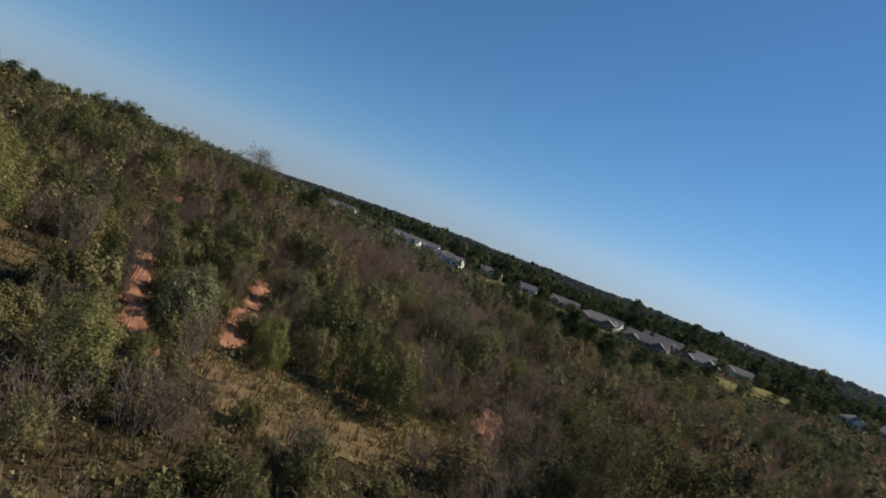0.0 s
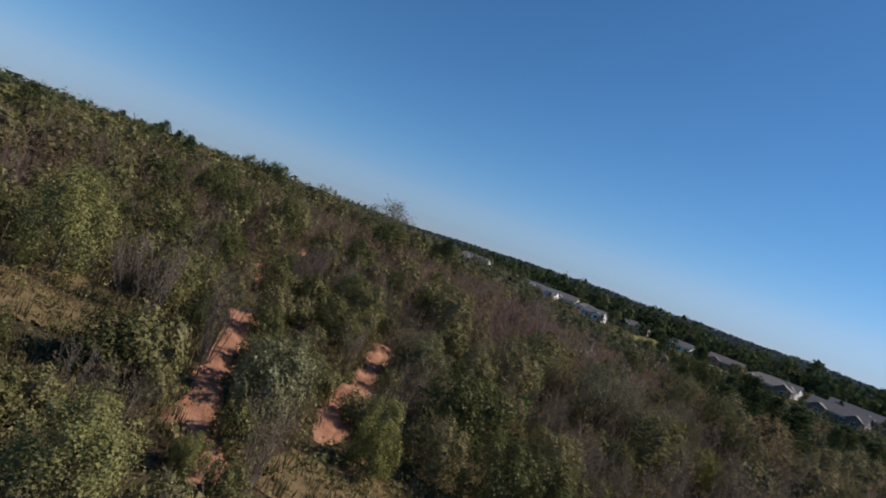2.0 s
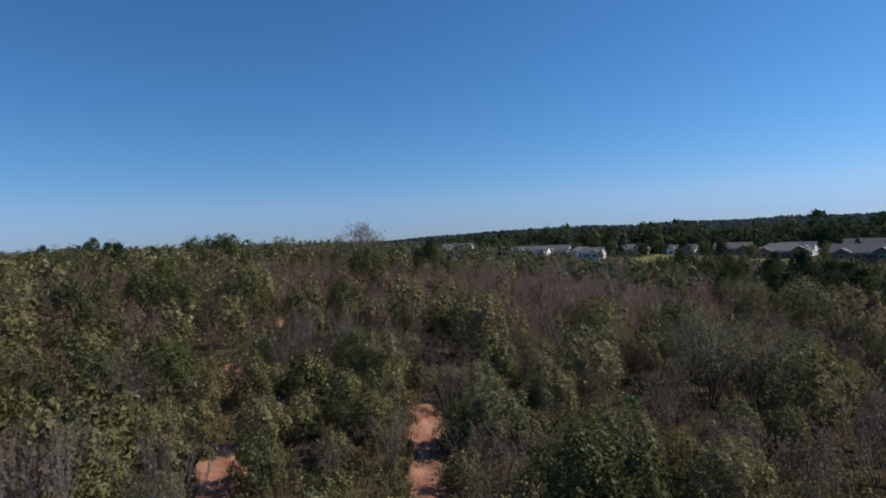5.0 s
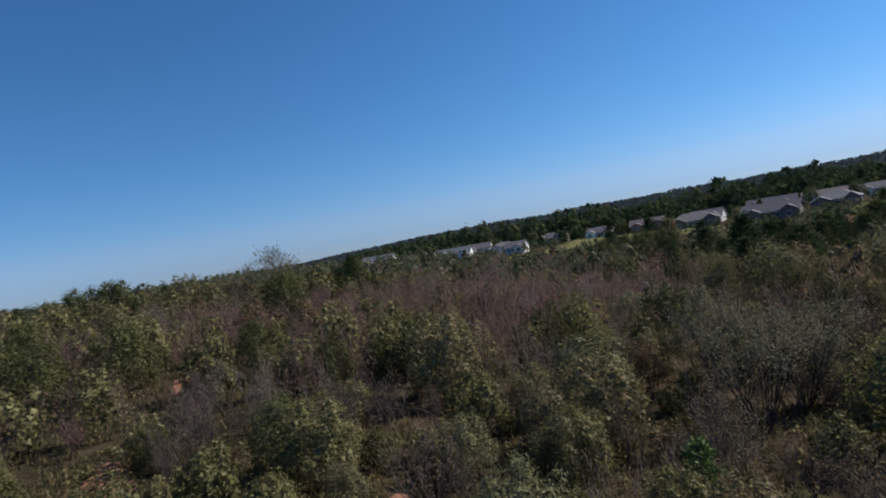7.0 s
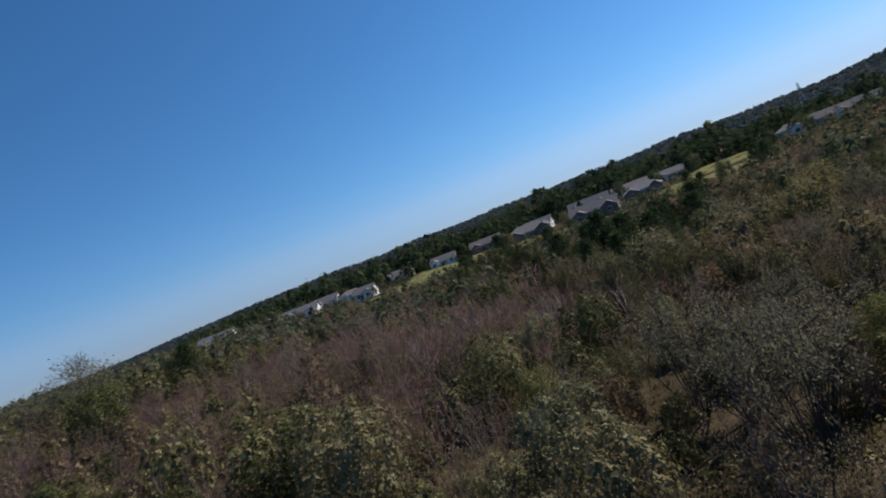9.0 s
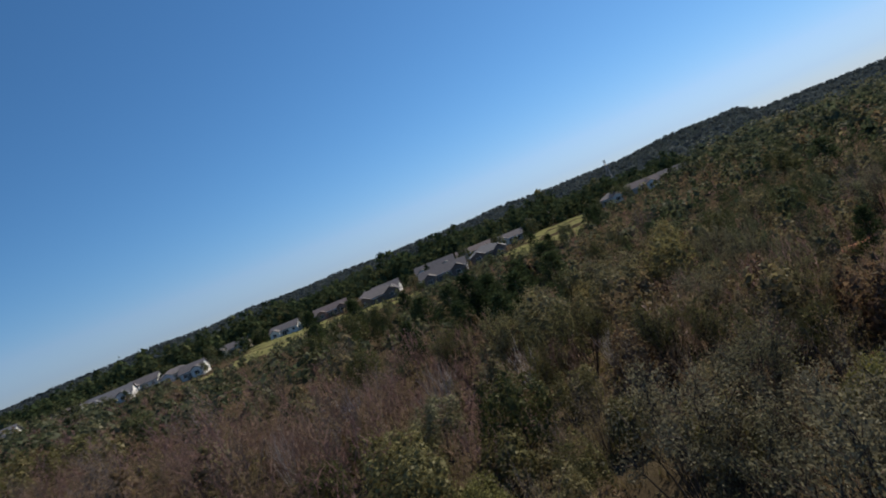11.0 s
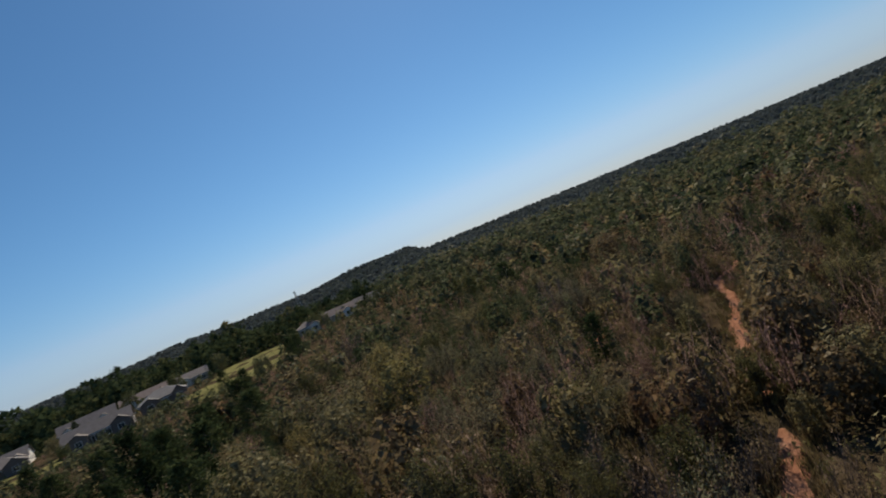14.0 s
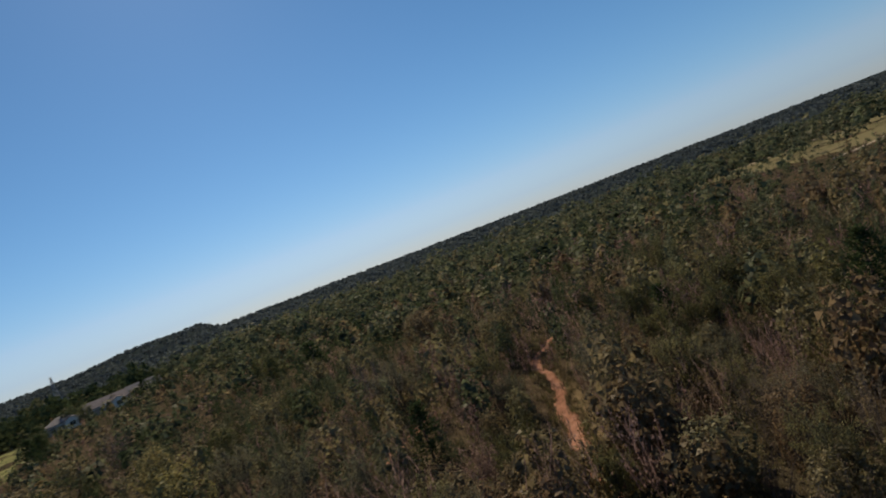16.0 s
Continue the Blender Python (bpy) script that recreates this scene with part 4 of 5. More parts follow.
for ki, nm in enumerate(NAMES):
    mine = np.flatnonzero(K == ki)
    mine = mine[np.argsort(reach[mine])]
    for order, idx in enumerate(mine):
        x, y = P[idx]
        s = float(np.clip(np.exp(rng.normal() * 0.22) * 0.92, 0.6, 1.25))
        if not LOW[idx] and x > 12:
            s *= 1.12
        if reach[idx] < 8 and ki != 1:
            s = min(s, 0.82)
        if not LOW[idx] and y < 29 and x > -19:
            s *= 0.6
        if not LOW[idx] and ki != 1:
            s *= 0.8
        if LOW[idx] and ki == 0:
            s *= 0.5
        elif ki == 1:
            s *= 0.95 + 0.45 * float(np.exp(-(((x - 4) / 22) ** 2 + ((y - 104) / 20) ** 2)))
        if order < BUDGET[nm]:
            m = pose(x, y, on_ground(x, y), 0, 0, rng.uniform(0, 360)) @ Matrix.Diagonal((s, s, s * rng.uniform(0.9, 1.12) * (1.2 if x > 14 else 1.0), 1))
            if nm == "leafy_tree" and x > 12 and not LOW[idx]:
                plant_thing("slender_tree", int(rng.integers(4)), m)
                continue
            if nm == "bare_shrub":
                variant = int(rng.integers(5)) if LOW[idx] else int(rng.choice([1, 4, 5]))
            else:
                variant = 4 if LOW[idx] and ki == 0 else int(rng.integers(len(KINDS[nm]["sizes"])))
            if variant == 4 and ki == 0:
                m = m @ Matrix.Diagonal((1.7, 1.7, 1.7, 1))
            plant_thing(nm, variant, m)
        elif unseen[idx]:
            FAR[nm].append((x, y, s))
        else:
            (MID if order < BUDGET[nm] + NEXT[nm] else MID2)["slender_tree" if nm == "leafy_tree" and x > 12 and idx % 4 else nm].append((x, y, s * (0.85 if y > 90 else 1.0)))

# further scrub, thinner with distance
P2 = scatter(rng, -260, 330, 20, 330, 4.1)
P2 = P2[seen_side(P2)]
P2 = P2[~((P2[:, 0] > -81) & (P2[:, 0] < 133) & (P2[:, 1] < 143))]
south = scatter(rng, 40, 335, -200, 20, 4.9)
south = south[(np.degrees(np.arctan2(south[:, 0] - 8, south[:, 1] - 70)) < 132) & ~((south[:, 0] < 132) & (south[:, 1] > 8))]
P2 = np.concatenate([P2, south])
P2 = P2[free_of_open_ground(P2, 1.5) & clear_of_standing(P2, 0.5, 0.8)]
K2 = kind_at(rng, P2)
for (x, y), k in zip(P2, K2):
    (MID2 if -115 < x < -20 and 60 < y < 188 else FAR)[NAMES[k]].append((x, y, rng.uniform(0.7, 1.05) * (0.34 if inside(x, y, FIELD) else 0.6 if 130 < x < 302 and y < 15 else 1.15 if x < -40 and y > 95 else 1.25 if x > 90 and y < 130 else 0.68 if y > 165 and -20 < x < 190 else 1.0)))


# scrub behind the start
P3 = scatter(rng, -70, 60, -45, 20, 4.2)
P3 = P3[~seen_side(P3) & (np.hypot(P3[:, 0], P3[:, 1]) > 3.0) & (P3[:, 1] < 17)]
for (x, y), k in zip(P3, kind_at(rng, P3)):
    MID2[NAMES[k]].append((x, y, rng.uniform(0.6, 1.0)))


def d2(x, y):
    return math.hypot(x - 14, y - 66)


def stuff(name, plants, variants, material, label, category, seed=0):
    """Many plants joined into one mesh, each with its own tint."""
    vs, ts = [], []
    r = np.random.default_rng(len(name) + seed)
    for x, y, s in plants:
        v = variants[r.integers(len(variants))]
        a = r.uniform(0, 6.283)
        ca, sa = np.cos(a) * s, np.sin(a) * s
        q = np.stack([v[:, 0] * ca - v[:, 1] * sa + x, v[:, 0] * sa + v[:, 1] * ca + y, v[:, 2] * s * r.uniform(0.85, 1.15) * (1.28 if x > 14 and y < 125 and d2(x, y) < 110 else 1.0)], 1)
        q[:, 2] += height(x, y)
        vs.append(q.astype(np.float32))
        ts.append(np.full(len(q), r.uniform(), np.float32))
    v = np.concatenate(vs)
    f = np.arange(len(v)).reshape(-1, 3)
    return tagged(new(name, mesh_of(name, v, f, material, np.concatenate(ts))), label, category, kind="stuff")


def light_variants(nm, n, leaf, far, seed):
    """Light versions of a kind: the same crowns in fewer, larger leaves."""
    r = np.random.default_rng(seed)
    spec = KINDS[nm]
    if nm == "slender_tree":
        return [(stemmy(r, h, w, n, leaf, far) if k % 2 else lobed(r, 1.1 * h, 0.72 * w, n, leaf))[1] for k, (h, w) in enumerate(spec["sizes"])]
    return [(stemmy(r, h, w, n, leaf, far) if nm == "bare_shrub" else spec["fn"](r, h, w, n, leaf))[1] for h, w in spec["sizes"]]


for nm, name, words in (("leafy_tree", "leafy", "leafy olive-green scrub woodland"), ("bare_shrub", "bare", "half-bare grey-brown thicket"),
                        ("slender_tree", "slender", "slender upright olive-green trees"), ("autumn_tree", "autumn", "rusty and yellow autumn scrub"), ("pine_tree", "pine", "dark green young pinewood")):
    mat = M_MAUVE if nm == "bare_shrub" else KINDS[nm]["mat"]
    off = M_COPSE if nm in ("leafy_tree", "slender_tree") else mat
    stuff(name + "_thicket", MID[nm], light_variants(nm, 330 if nm == "bare_shrub" else 1150, 0.185, 0.021, 1), mat, words, "scrub")
    for side, tone, finer, these in (("western", mat, 1.5, [p for p in MID2[nm] if p[0] < -15]), ("eastern", off, 1.0, [p for p in MID2[nm] if p[0] >= -15])):
        if these:
            stuff(f"{name}_copse", these, light_variants(nm, int((110 if nm == "bare_shrub" else 400) * finer), 0.30 / finer ** 0.5, 0.034, 3), tone, f"{words} further off, on the {side} side", "scrub")
    if FAR[nm]:
        stuff(name + "_scrub", FAR[nm], light_variants(nm, 68, 0.65, 0.07, 2), off, words + " in the distance", "scrub")

# pines and garden trees about the houses
YARD_TREES = []
yr = np.random.default_rng(77)
for hx, hy, turn, length, width, *_ in HOUSES:
    d = math.hypot(hx, hy - 60)
    ux, uy = -hx / d, (60 - hy) / d
    for k in range(int(yr.integers(1, 4))):
        a, b = yr.uniform(0.62, 1.0) * length, yr.choice([-1, 1]) * yr.uniform(0.2, 0.9) * length
        YARD_TREES.append((str(yr.choice(["dark", "round", "dark", "yellow"], p=[0.25, 0.5, 0.1, 0.15])), hx + ux * a - uy * b, hy + uy * a + ux * b, float(yr.uniform(0.4, 0.8))))

# taller trees on the rise
TALL_SIZES = {"half_bare": (open_top, 11.0, 13.5, 3200, 0.36, M_OPEN), "round": (leafy, 10.5, 9.0, 2200, 0.5, M_LUSH), "yellow": (leafy, 9.0, 7.0, 1700, 0.46, M_RUST), "dark": (piny, 9.2, 8.0, 2600, 0.56, M_PINE), "seedling": (piny, 1.7, 1.2, 700, 0.2, M_SEEDLING)}
TALL_WORDS = {"half_bare": "tall half-bare greyish tree above the scrub", "round": "tall round-crowned green tree on the skyline",
              "yellow": "tall tree with yellowing leaves on the skyline", "dark": "dark green pine standing above the scrub", "seedling": "small fresh green pine seedling"}
# kind, place and scale: on the rise, before the houses, along the lawn
RISE_TREES = [
    ("half_bare", -56.4, 156.9, 1.12), ("half_bare", -64.5, 153.6, 0.66), ("yellow", -75.3, 159.5, 1.05), ("yellow", -70, 158, 0.7),
    ("round", -102.4, 160.8, 0.86), ("round", -93.9, 162.8, 0.95), ("round", -98.0, 166.0, 0.9), ("round", -101.1, 116.7, 0.64),
    ("dark", -93.9, 123.4, 0.78), ("dark", -89.0, 127.3, 0.7), ("dark", -87.4, 79.4, 0.78), ("dark", -37.8, 162.7, 0.95),
    ("dark", -42.5, 130.1, 0.7), ("dark", -150, 178, 1.0), ("dark", -163, 172, 0.85), ("dark", -120, 150, 0.75), ("dark", -140, 165, 0.9),
    ("round", -86, 158, 0.6), ("round", -13, 150, 0.55),
]
FRONT_TREES = [
    ("dark", 33.6, 128, 1.2), ("dark", 39.5, 132, 1.0), ("dark", 28, 123, 0.8), ("dark", 21, 126, 0.7),
    ("dark", 34, 180, 1.05), ("dark", 27, 191, 1.05), ("dark", 45, 176, 0.85), ("dark", 40, 184, 0.62),
    ("round", 52, 128, 0.55), ("dark", 58, 150, 0.75),
]
LAWN_TREES = [
    ("dark", 66, 158, 0.7), ("round", 74, 166, 0.7), ("dark", 86, 170, 0.8), ("dark", 100, 194, 0.75),
    ("round", 108, 188, 0.6), ("dark", 116, 184, 0.8), ("dark", 127, 192, 0.7), ("round", 136, 202, 0.6),
    ("dark", 146, 211, 0.7), ("dark", 160, 224, 0.6), ("round", 170, 234, 0.55),
]
TALL_TREES = RISE_TREES + FRONT_TREES + LAWN_TREES
TALL_TREES += YARD_TREES + [("seedling", -1.7, 54.0, 1.55)]
tall_made = {}
for kind, x, y, s in TALL_TREES:
    m = pose(x, y, on_ground(x, y), 0, 0, rng.uniform(0, 360)) @ Matrix.Diagonal((s, s, s, 1))
    if kind in tall_made:
        copy_thing(tall_made[kind], m).matrix_basis = m
        continue
    fn, h, w, n, leaf, mat = TALL_SIZES[kind]
    (wv, wf), lv = fn(np.random.default_rng(len(kind) * 13), h, w, n, leaf)
    lf = np.arange(len(lv)).reshape(-1, 3)
    ob = tagged(new("pine_tree" if kind in ("dark", "seedling") else "tall_tree"), TALL_WORDS[kind], "tree", "tall trees on the rise")
    part("trunk", mesh_of("trunk", wv, wf, M_BARK), None, ob)
    part("crown", mesh_of("crown", lv, lf, mat), None, ob)
    ob.matrix_basis = m
    tall_made[kind] = ob

# leafless trees in the thicket
M_PALE = solid("bleached_bark", [(0.3, (0.26, 0.23, 0.22)), (0.7, (0.42, 0.39, 0.37))], 4.0, 0.9, 0.4, 30.0, 0.1)
for k, (x, y, s) in enumerate([(9.5, 98.0, 1.7), (11.5, 101.0, 1.5), (3.0, 104.0, 1.6), (17.0, 96.0, 1.4), (-4.0, 99.0, 1.4), (22.0, 90.0, 1.5)]):
    wv, wf = stemmy(np.random.default_rng(300 + k), 3.2, 2.4, 8)[0]
    ob = tagged(new("dead_tree", mesh_of("dead_tree", wv, wf, M_PALE)), "leafless pale grey dead tree among the shrubs", "tree", "dead trees in the thicket")
    ob.matrix_basis = pose(x, y, on_ground(x, y), 0, 0, 60 * k) @ Matrix.Diagonal((s, s, s, 1))

# low undergrowth and dry grass between the plants
G = scatter(rng, -45, 95, 10, 110, 1.15)
G = G[seen_side(G)]
on_trail = np.zeros(len(G), bool)
for c, hw in TRAIL_LINES:
    for q in c:
        on_trail |= (G[:, 0] - q[0]) ** 2 + (G[:, 1] - q[1]) ** 2 < (hw * (1.5 if c[0, 0] > 30 else 0.95)) ** 2
G = G[~on_trail]
tufts = []
for _ in range(5):
    c = rng.normal(size=(9, 3)) * np.array([0.22, 0.22, 0.02])
    c[:, 2] = 0.0
    tufts.append(wisps(rng, c, 0.62, 0.042))
H = scatter(rng, -32, 14, 13, 64, 0.5)
H = H[seen_side(H)]
near_trail = np.zeros(len(H), bool)
for c, hw in TRAIL_LINES:
    for q in c:
        near_trail |= (H[:, 0] - q[0]) ** 2 + (H[:, 1] - q[1]) ** 2 < (hw * 0.85) ** 2
H = H[~near_trail]
bare_soil = wave(H[:, 0], H[:, 1], 6, 41) + rng.normal(size=len(H)) * 0.25 > 0.55
H = H[~bare_soil]
pick = rng.uniform(size=len(G)) < 0.72
herb = rng.uniform(size=len(H)) < 0.7
rims = []
for c, hw in TRAIL_LINES:
    d = np.gradient(c, axis=0)
    d /= np.linalg.norm(d, axis=1)[:, None] + 1e-9
    for sgn in (-1, 1):
        for _ in range(3):
            off = sgn * hw * rng.uniform(1.25 if c[0, 0] > 30 else 0.85, 2.8, len(c))
            q = c + np.stack([-d[:, 1], d[:, 0]], 1) * off[:, None] + rng.normal(size=c.shape) * 0.15
            rims += [(x, y, rng.uniform(0.4, 1.0)) for x, y in q[rng.uniform(size=len(c)) < 0.7] if x < 100]
stuff("dry_grass", rims + [(x, y, rng.uniform(0.6, 1.3)) for x, y in G[pick]] + [(x, y, rng.uniform(0.35, 0.9)) for x, y in H[herb]], tufts, M_GRASS, "tufts of straw-coloured dry grass", "grass")
low = []
for _ in range(5):
    c = rng.normal(size=(22, 3)) * np.array([0.34, 0.34, 0.0]) + np.array([0, 0, 0.28]) + rng.uniform(-0.24, 0.26, (22, 1)) * np.array([0, 0, 1])
    low.append(blades3(rng, c, 0.17, c + np.array([0, 0, 0.3])))
stuff("undergrowth", [(x, y, rng.uniform(0.6, 1.4)) for x, y in G[~pick]] + [(x, y, rng.uniform(0.5, 1.0)) for x, y in H[~herb]], low, M_GREEN, "low leafy undergrowth between the shrubs", "undergrowth")

# ---- far woodland ----
def wood_variant(rng, h, w, n, size):
    """A full-grown tree far off: an uneven crown of leaf clumps on several boughs."""
    k = int(rng.integers(9, 14))
    z, th = rng.uniform(0.15, 0.9, k), rng.uniform(0, 6.283, k)
    q = w * 0.36 * np.sqrt(np.clip(1 - ((z - 0.45) / 0.55) ** 2, 0.02, 1)) * rng.uniform(0.6, 1.1, k)
    cl = np.stack([q * np.cos(th), q * np.sin(th), z * h], 1)
    c = cl[rng.integers(0, k, n)] + np.clip(rng.normal(size=(n, 3)), -1.5, 1.5) * np.array([0.11 * w, 0.11 * w, 0.055 * h])
    c[:, 2] = np.clip(c[:, 2], 0.06 * h, None)
    return blades3(rng, c, size, outward(c, h))


def heading(x, y):
    return np.degrees(np.arctan2(x, y - 50))


r = np.random.default_rng(31)
tall = [lobed(r, h, w, 270, 1.15, 0.06, 0.36, 1.02)[1] for h, w in ((13, 14), (11, 12), (14, 16), (10, 11), (12, 12))]
broad = [wood_variant(r, h, w, 64, 2.0) for h, w in ((13, 12), (11, 11), (14, 12), (9, 11))]
mid_places = []
for x, y in scatter(r, -420, 700, -250, 900, 8.6):
    d, hd = np.hypot(x, y - 50), heading(x, y)
    if not (-62 < hd < 140) or d > 900:
        continue
    belt = (-14 < hd < 62 and y > 352 - 0.50 * max(x, 0) and d > 235) or (hd >= 55 and d > 240)
    edge = smooth01((d - 150) / 130) if hd > 58 else 0.0
    if (belt and r.uniform() > 0.15) or r.uniform() < 0.55 * edge:
        mid_places.append((x, y))
mid_places = np.array(mid_places)
mid_places = mid_places[free_of_open_ground(mid_places, 4.0)]
far_off = np.hypot(mid_places[:, 0], mid_places[:, 1] - 50)
bearing = heading(mid_places[:, 0], mid_places[:, 1])
belt = far_off < 480
dark = belt & (bearing <= 52)
stuff("woodland", [(x, y, r.uniform(0.66, 1.02) * min(1 + 0.34 * float(wave(x, y, 55, 61)) + 0.16 * float(wave(x, y, 24, 63)), 1.22) * (0.82 if heading(x, y) > 40 else 1.02) * (0.45 + 0.55 * float(smooth01((heading(x, y) + 16) / 14)))) for x, y in mid_places[dark]], tall, M_TALL, "dark green woodland behind the houses", "woodland")
stuff("mixed_woodland", [(x, y, r.uniform(0.5, 0.85) * (1 + 0.3 * float(wave(x, y, 55, 61))) * (0.6 + 0.4 * float(smooth01((d - 140) / 160)))) for (x, y), d in zip(mid_places[belt & ~dark], far_off[belt & ~dark])], broad, M_MIXED, "olive and brown mixed woodland towards the horizon", "woodland")
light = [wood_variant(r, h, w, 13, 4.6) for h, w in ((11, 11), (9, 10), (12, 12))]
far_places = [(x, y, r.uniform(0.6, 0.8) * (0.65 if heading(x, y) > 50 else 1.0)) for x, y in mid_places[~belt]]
stuff("distant_woods", far_places, light, M_FAR_HAZE, "distant woods beyond the houses", "woodland")
hill_places = []
for x, y in scatter(r, -1500, 2400, -900, 2400, 25.0):
    d, hd = np.hypot(x, y - 50), heading(x, y)
    if -62 < hd < 140 and 860 < d < 2300 and r.uniform() < 0.8:
        hill_places.append((x, y, r.uniform(0.6, 1.0)))
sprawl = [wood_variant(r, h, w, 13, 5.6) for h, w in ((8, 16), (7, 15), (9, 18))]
stuff("hill_woods", hill_places, sprawl, M_FAR_HAZE, "woods covering the low hills on the horizon", "woodland")


# ---- houses ----
ROOFS = [solid("shingle_grey", [(0.3, (0.112, 0.102, 0.104)), (0.7, (0.182, 0.166, 0.168))], 0.8, 0.9, 0.5, 12.0),
         solid("shingle_brown", [(0.3, (0.135, 0.105, 0.102)), (0.7, (0.215, 0.172, 0.165))], 0.8, 0.9, 0.5, 12.0),
         solid("shingle_slate", [(0.3, (0.100, 0.102, 0.114)), (0.7, (0.165, 0.168, 0.182))], 0.8, 0.8, 0.5, 12.0)]
WALLS = [solid("siding_white", [(0.3, (0.62, 0.61, 0.58)), (0.7, (0.76, 0.75, 0.72))], 0.7, 0.7, 0.3, 8.0),
         solid("siding_tan", [(0.3, (0.30, 0.26, 0.22)), (0.7, (0.42, 0.37, 0.31))], 0.7, 0.8, 0.3, 8.0),
         solid("brick_red", [(0.3, (0.22, 0.12, 0.09)), (0.7, (0.33, 0.20, 0.16))], 0.7, 0.9, 0.3, 8.0),
         solid("brick_dark", [(0.3, (0.12, 0.09, 0.08)), (0.7, (0.20, 0.16, 0.14))], 0.7, 0.9, 0.3, 8.0)]
M_TRIM = solid("trim_white", [(0.3, (0.68, 0.67, 0.64)), (0.7, (0.80, 0.79, 0.77))], 2.0, 0.6, 0.1, 20.0)
M_PANE = solid("window_pane", [(0.3, (0.02, 0.025, 0.03)), (0.7, (0.04, 0.05, 0.06))], 2.0, 0.08, 0.0, 5.0, 0.6)
ROOF_WORDS, WALL_WORDS = ("grey", "brown", "slate-grey"), ("white siding", "tan siding", "red brick", "dark brick")


def gable_roof(L, W, z, rise, over=0.5, thick=0.18):
    bm = bmesh.new()
    hw, hl = W / 2 + over, L / 2 + over
    lo = z - rise * over / (W / 2)
    prof = [(-hw, lo), (0, z + rise), (hw, lo), (hw, lo + thick), (0, z + rise + thick * 1.2), (-hw, lo + thick)]
    a = [bm.verts.new((-hl, y, zz)) for y, zz in prof]
    b = [bm.verts.new((hl, y, zz)) for y, zz in prof]
    for k in range(6):
        bm.faces.new((a[k], a[(k + 1) % 6], b[(k + 1) % 6], b[k]))
    for q in (a, b):
        bm.faces.new((q[0], q[1], q[4], q[5]))
        bm.faces.new((q[1], q[2], q[3], q[4]))
    bmesh.ops.recalc_face_normals(bm, faces=bm.faces)
    return bm


def hip_roof(L, W, z, rise, over=0.5, thick=0.18):
    bm = bmesh.new()
    hw, hl = W / 2 + over, L / 2 + over
    e = [bm.verts.new(p) for p in ((-hl, -hw, z - 0.1), (hl, -hw, z - 0.1), (hl, hw, z - 0.1), (-hl, hw, z - 0.1))]
    f = [bm.verts.new((v.co.x, v.co.y, v.co.z + thick)) for v in e]
    r = [bm.verts.new((-(hl - hw), 0, z + rise)), bm.verts.new((hl - hw, 0, z + rise))]
    bm.faces.new(e[::-1])
    for k in range(4):
        bm.faces.new((e[k], e[(k + 1) % 4], f[(k + 1) % 4], f[k]))
    bm.faces.new((f[0], f[1], r[1], r[0]))
    bm.faces.new((f[1], f[2], r[1]))
    bm.faces.new((f[2], f[3], r[0], r[1]))
    bm.faces.new((f[3], f[0], r[0]))
    bmesh.ops.recalc_face_normals(bm, faces=bm.faces)
    return bm


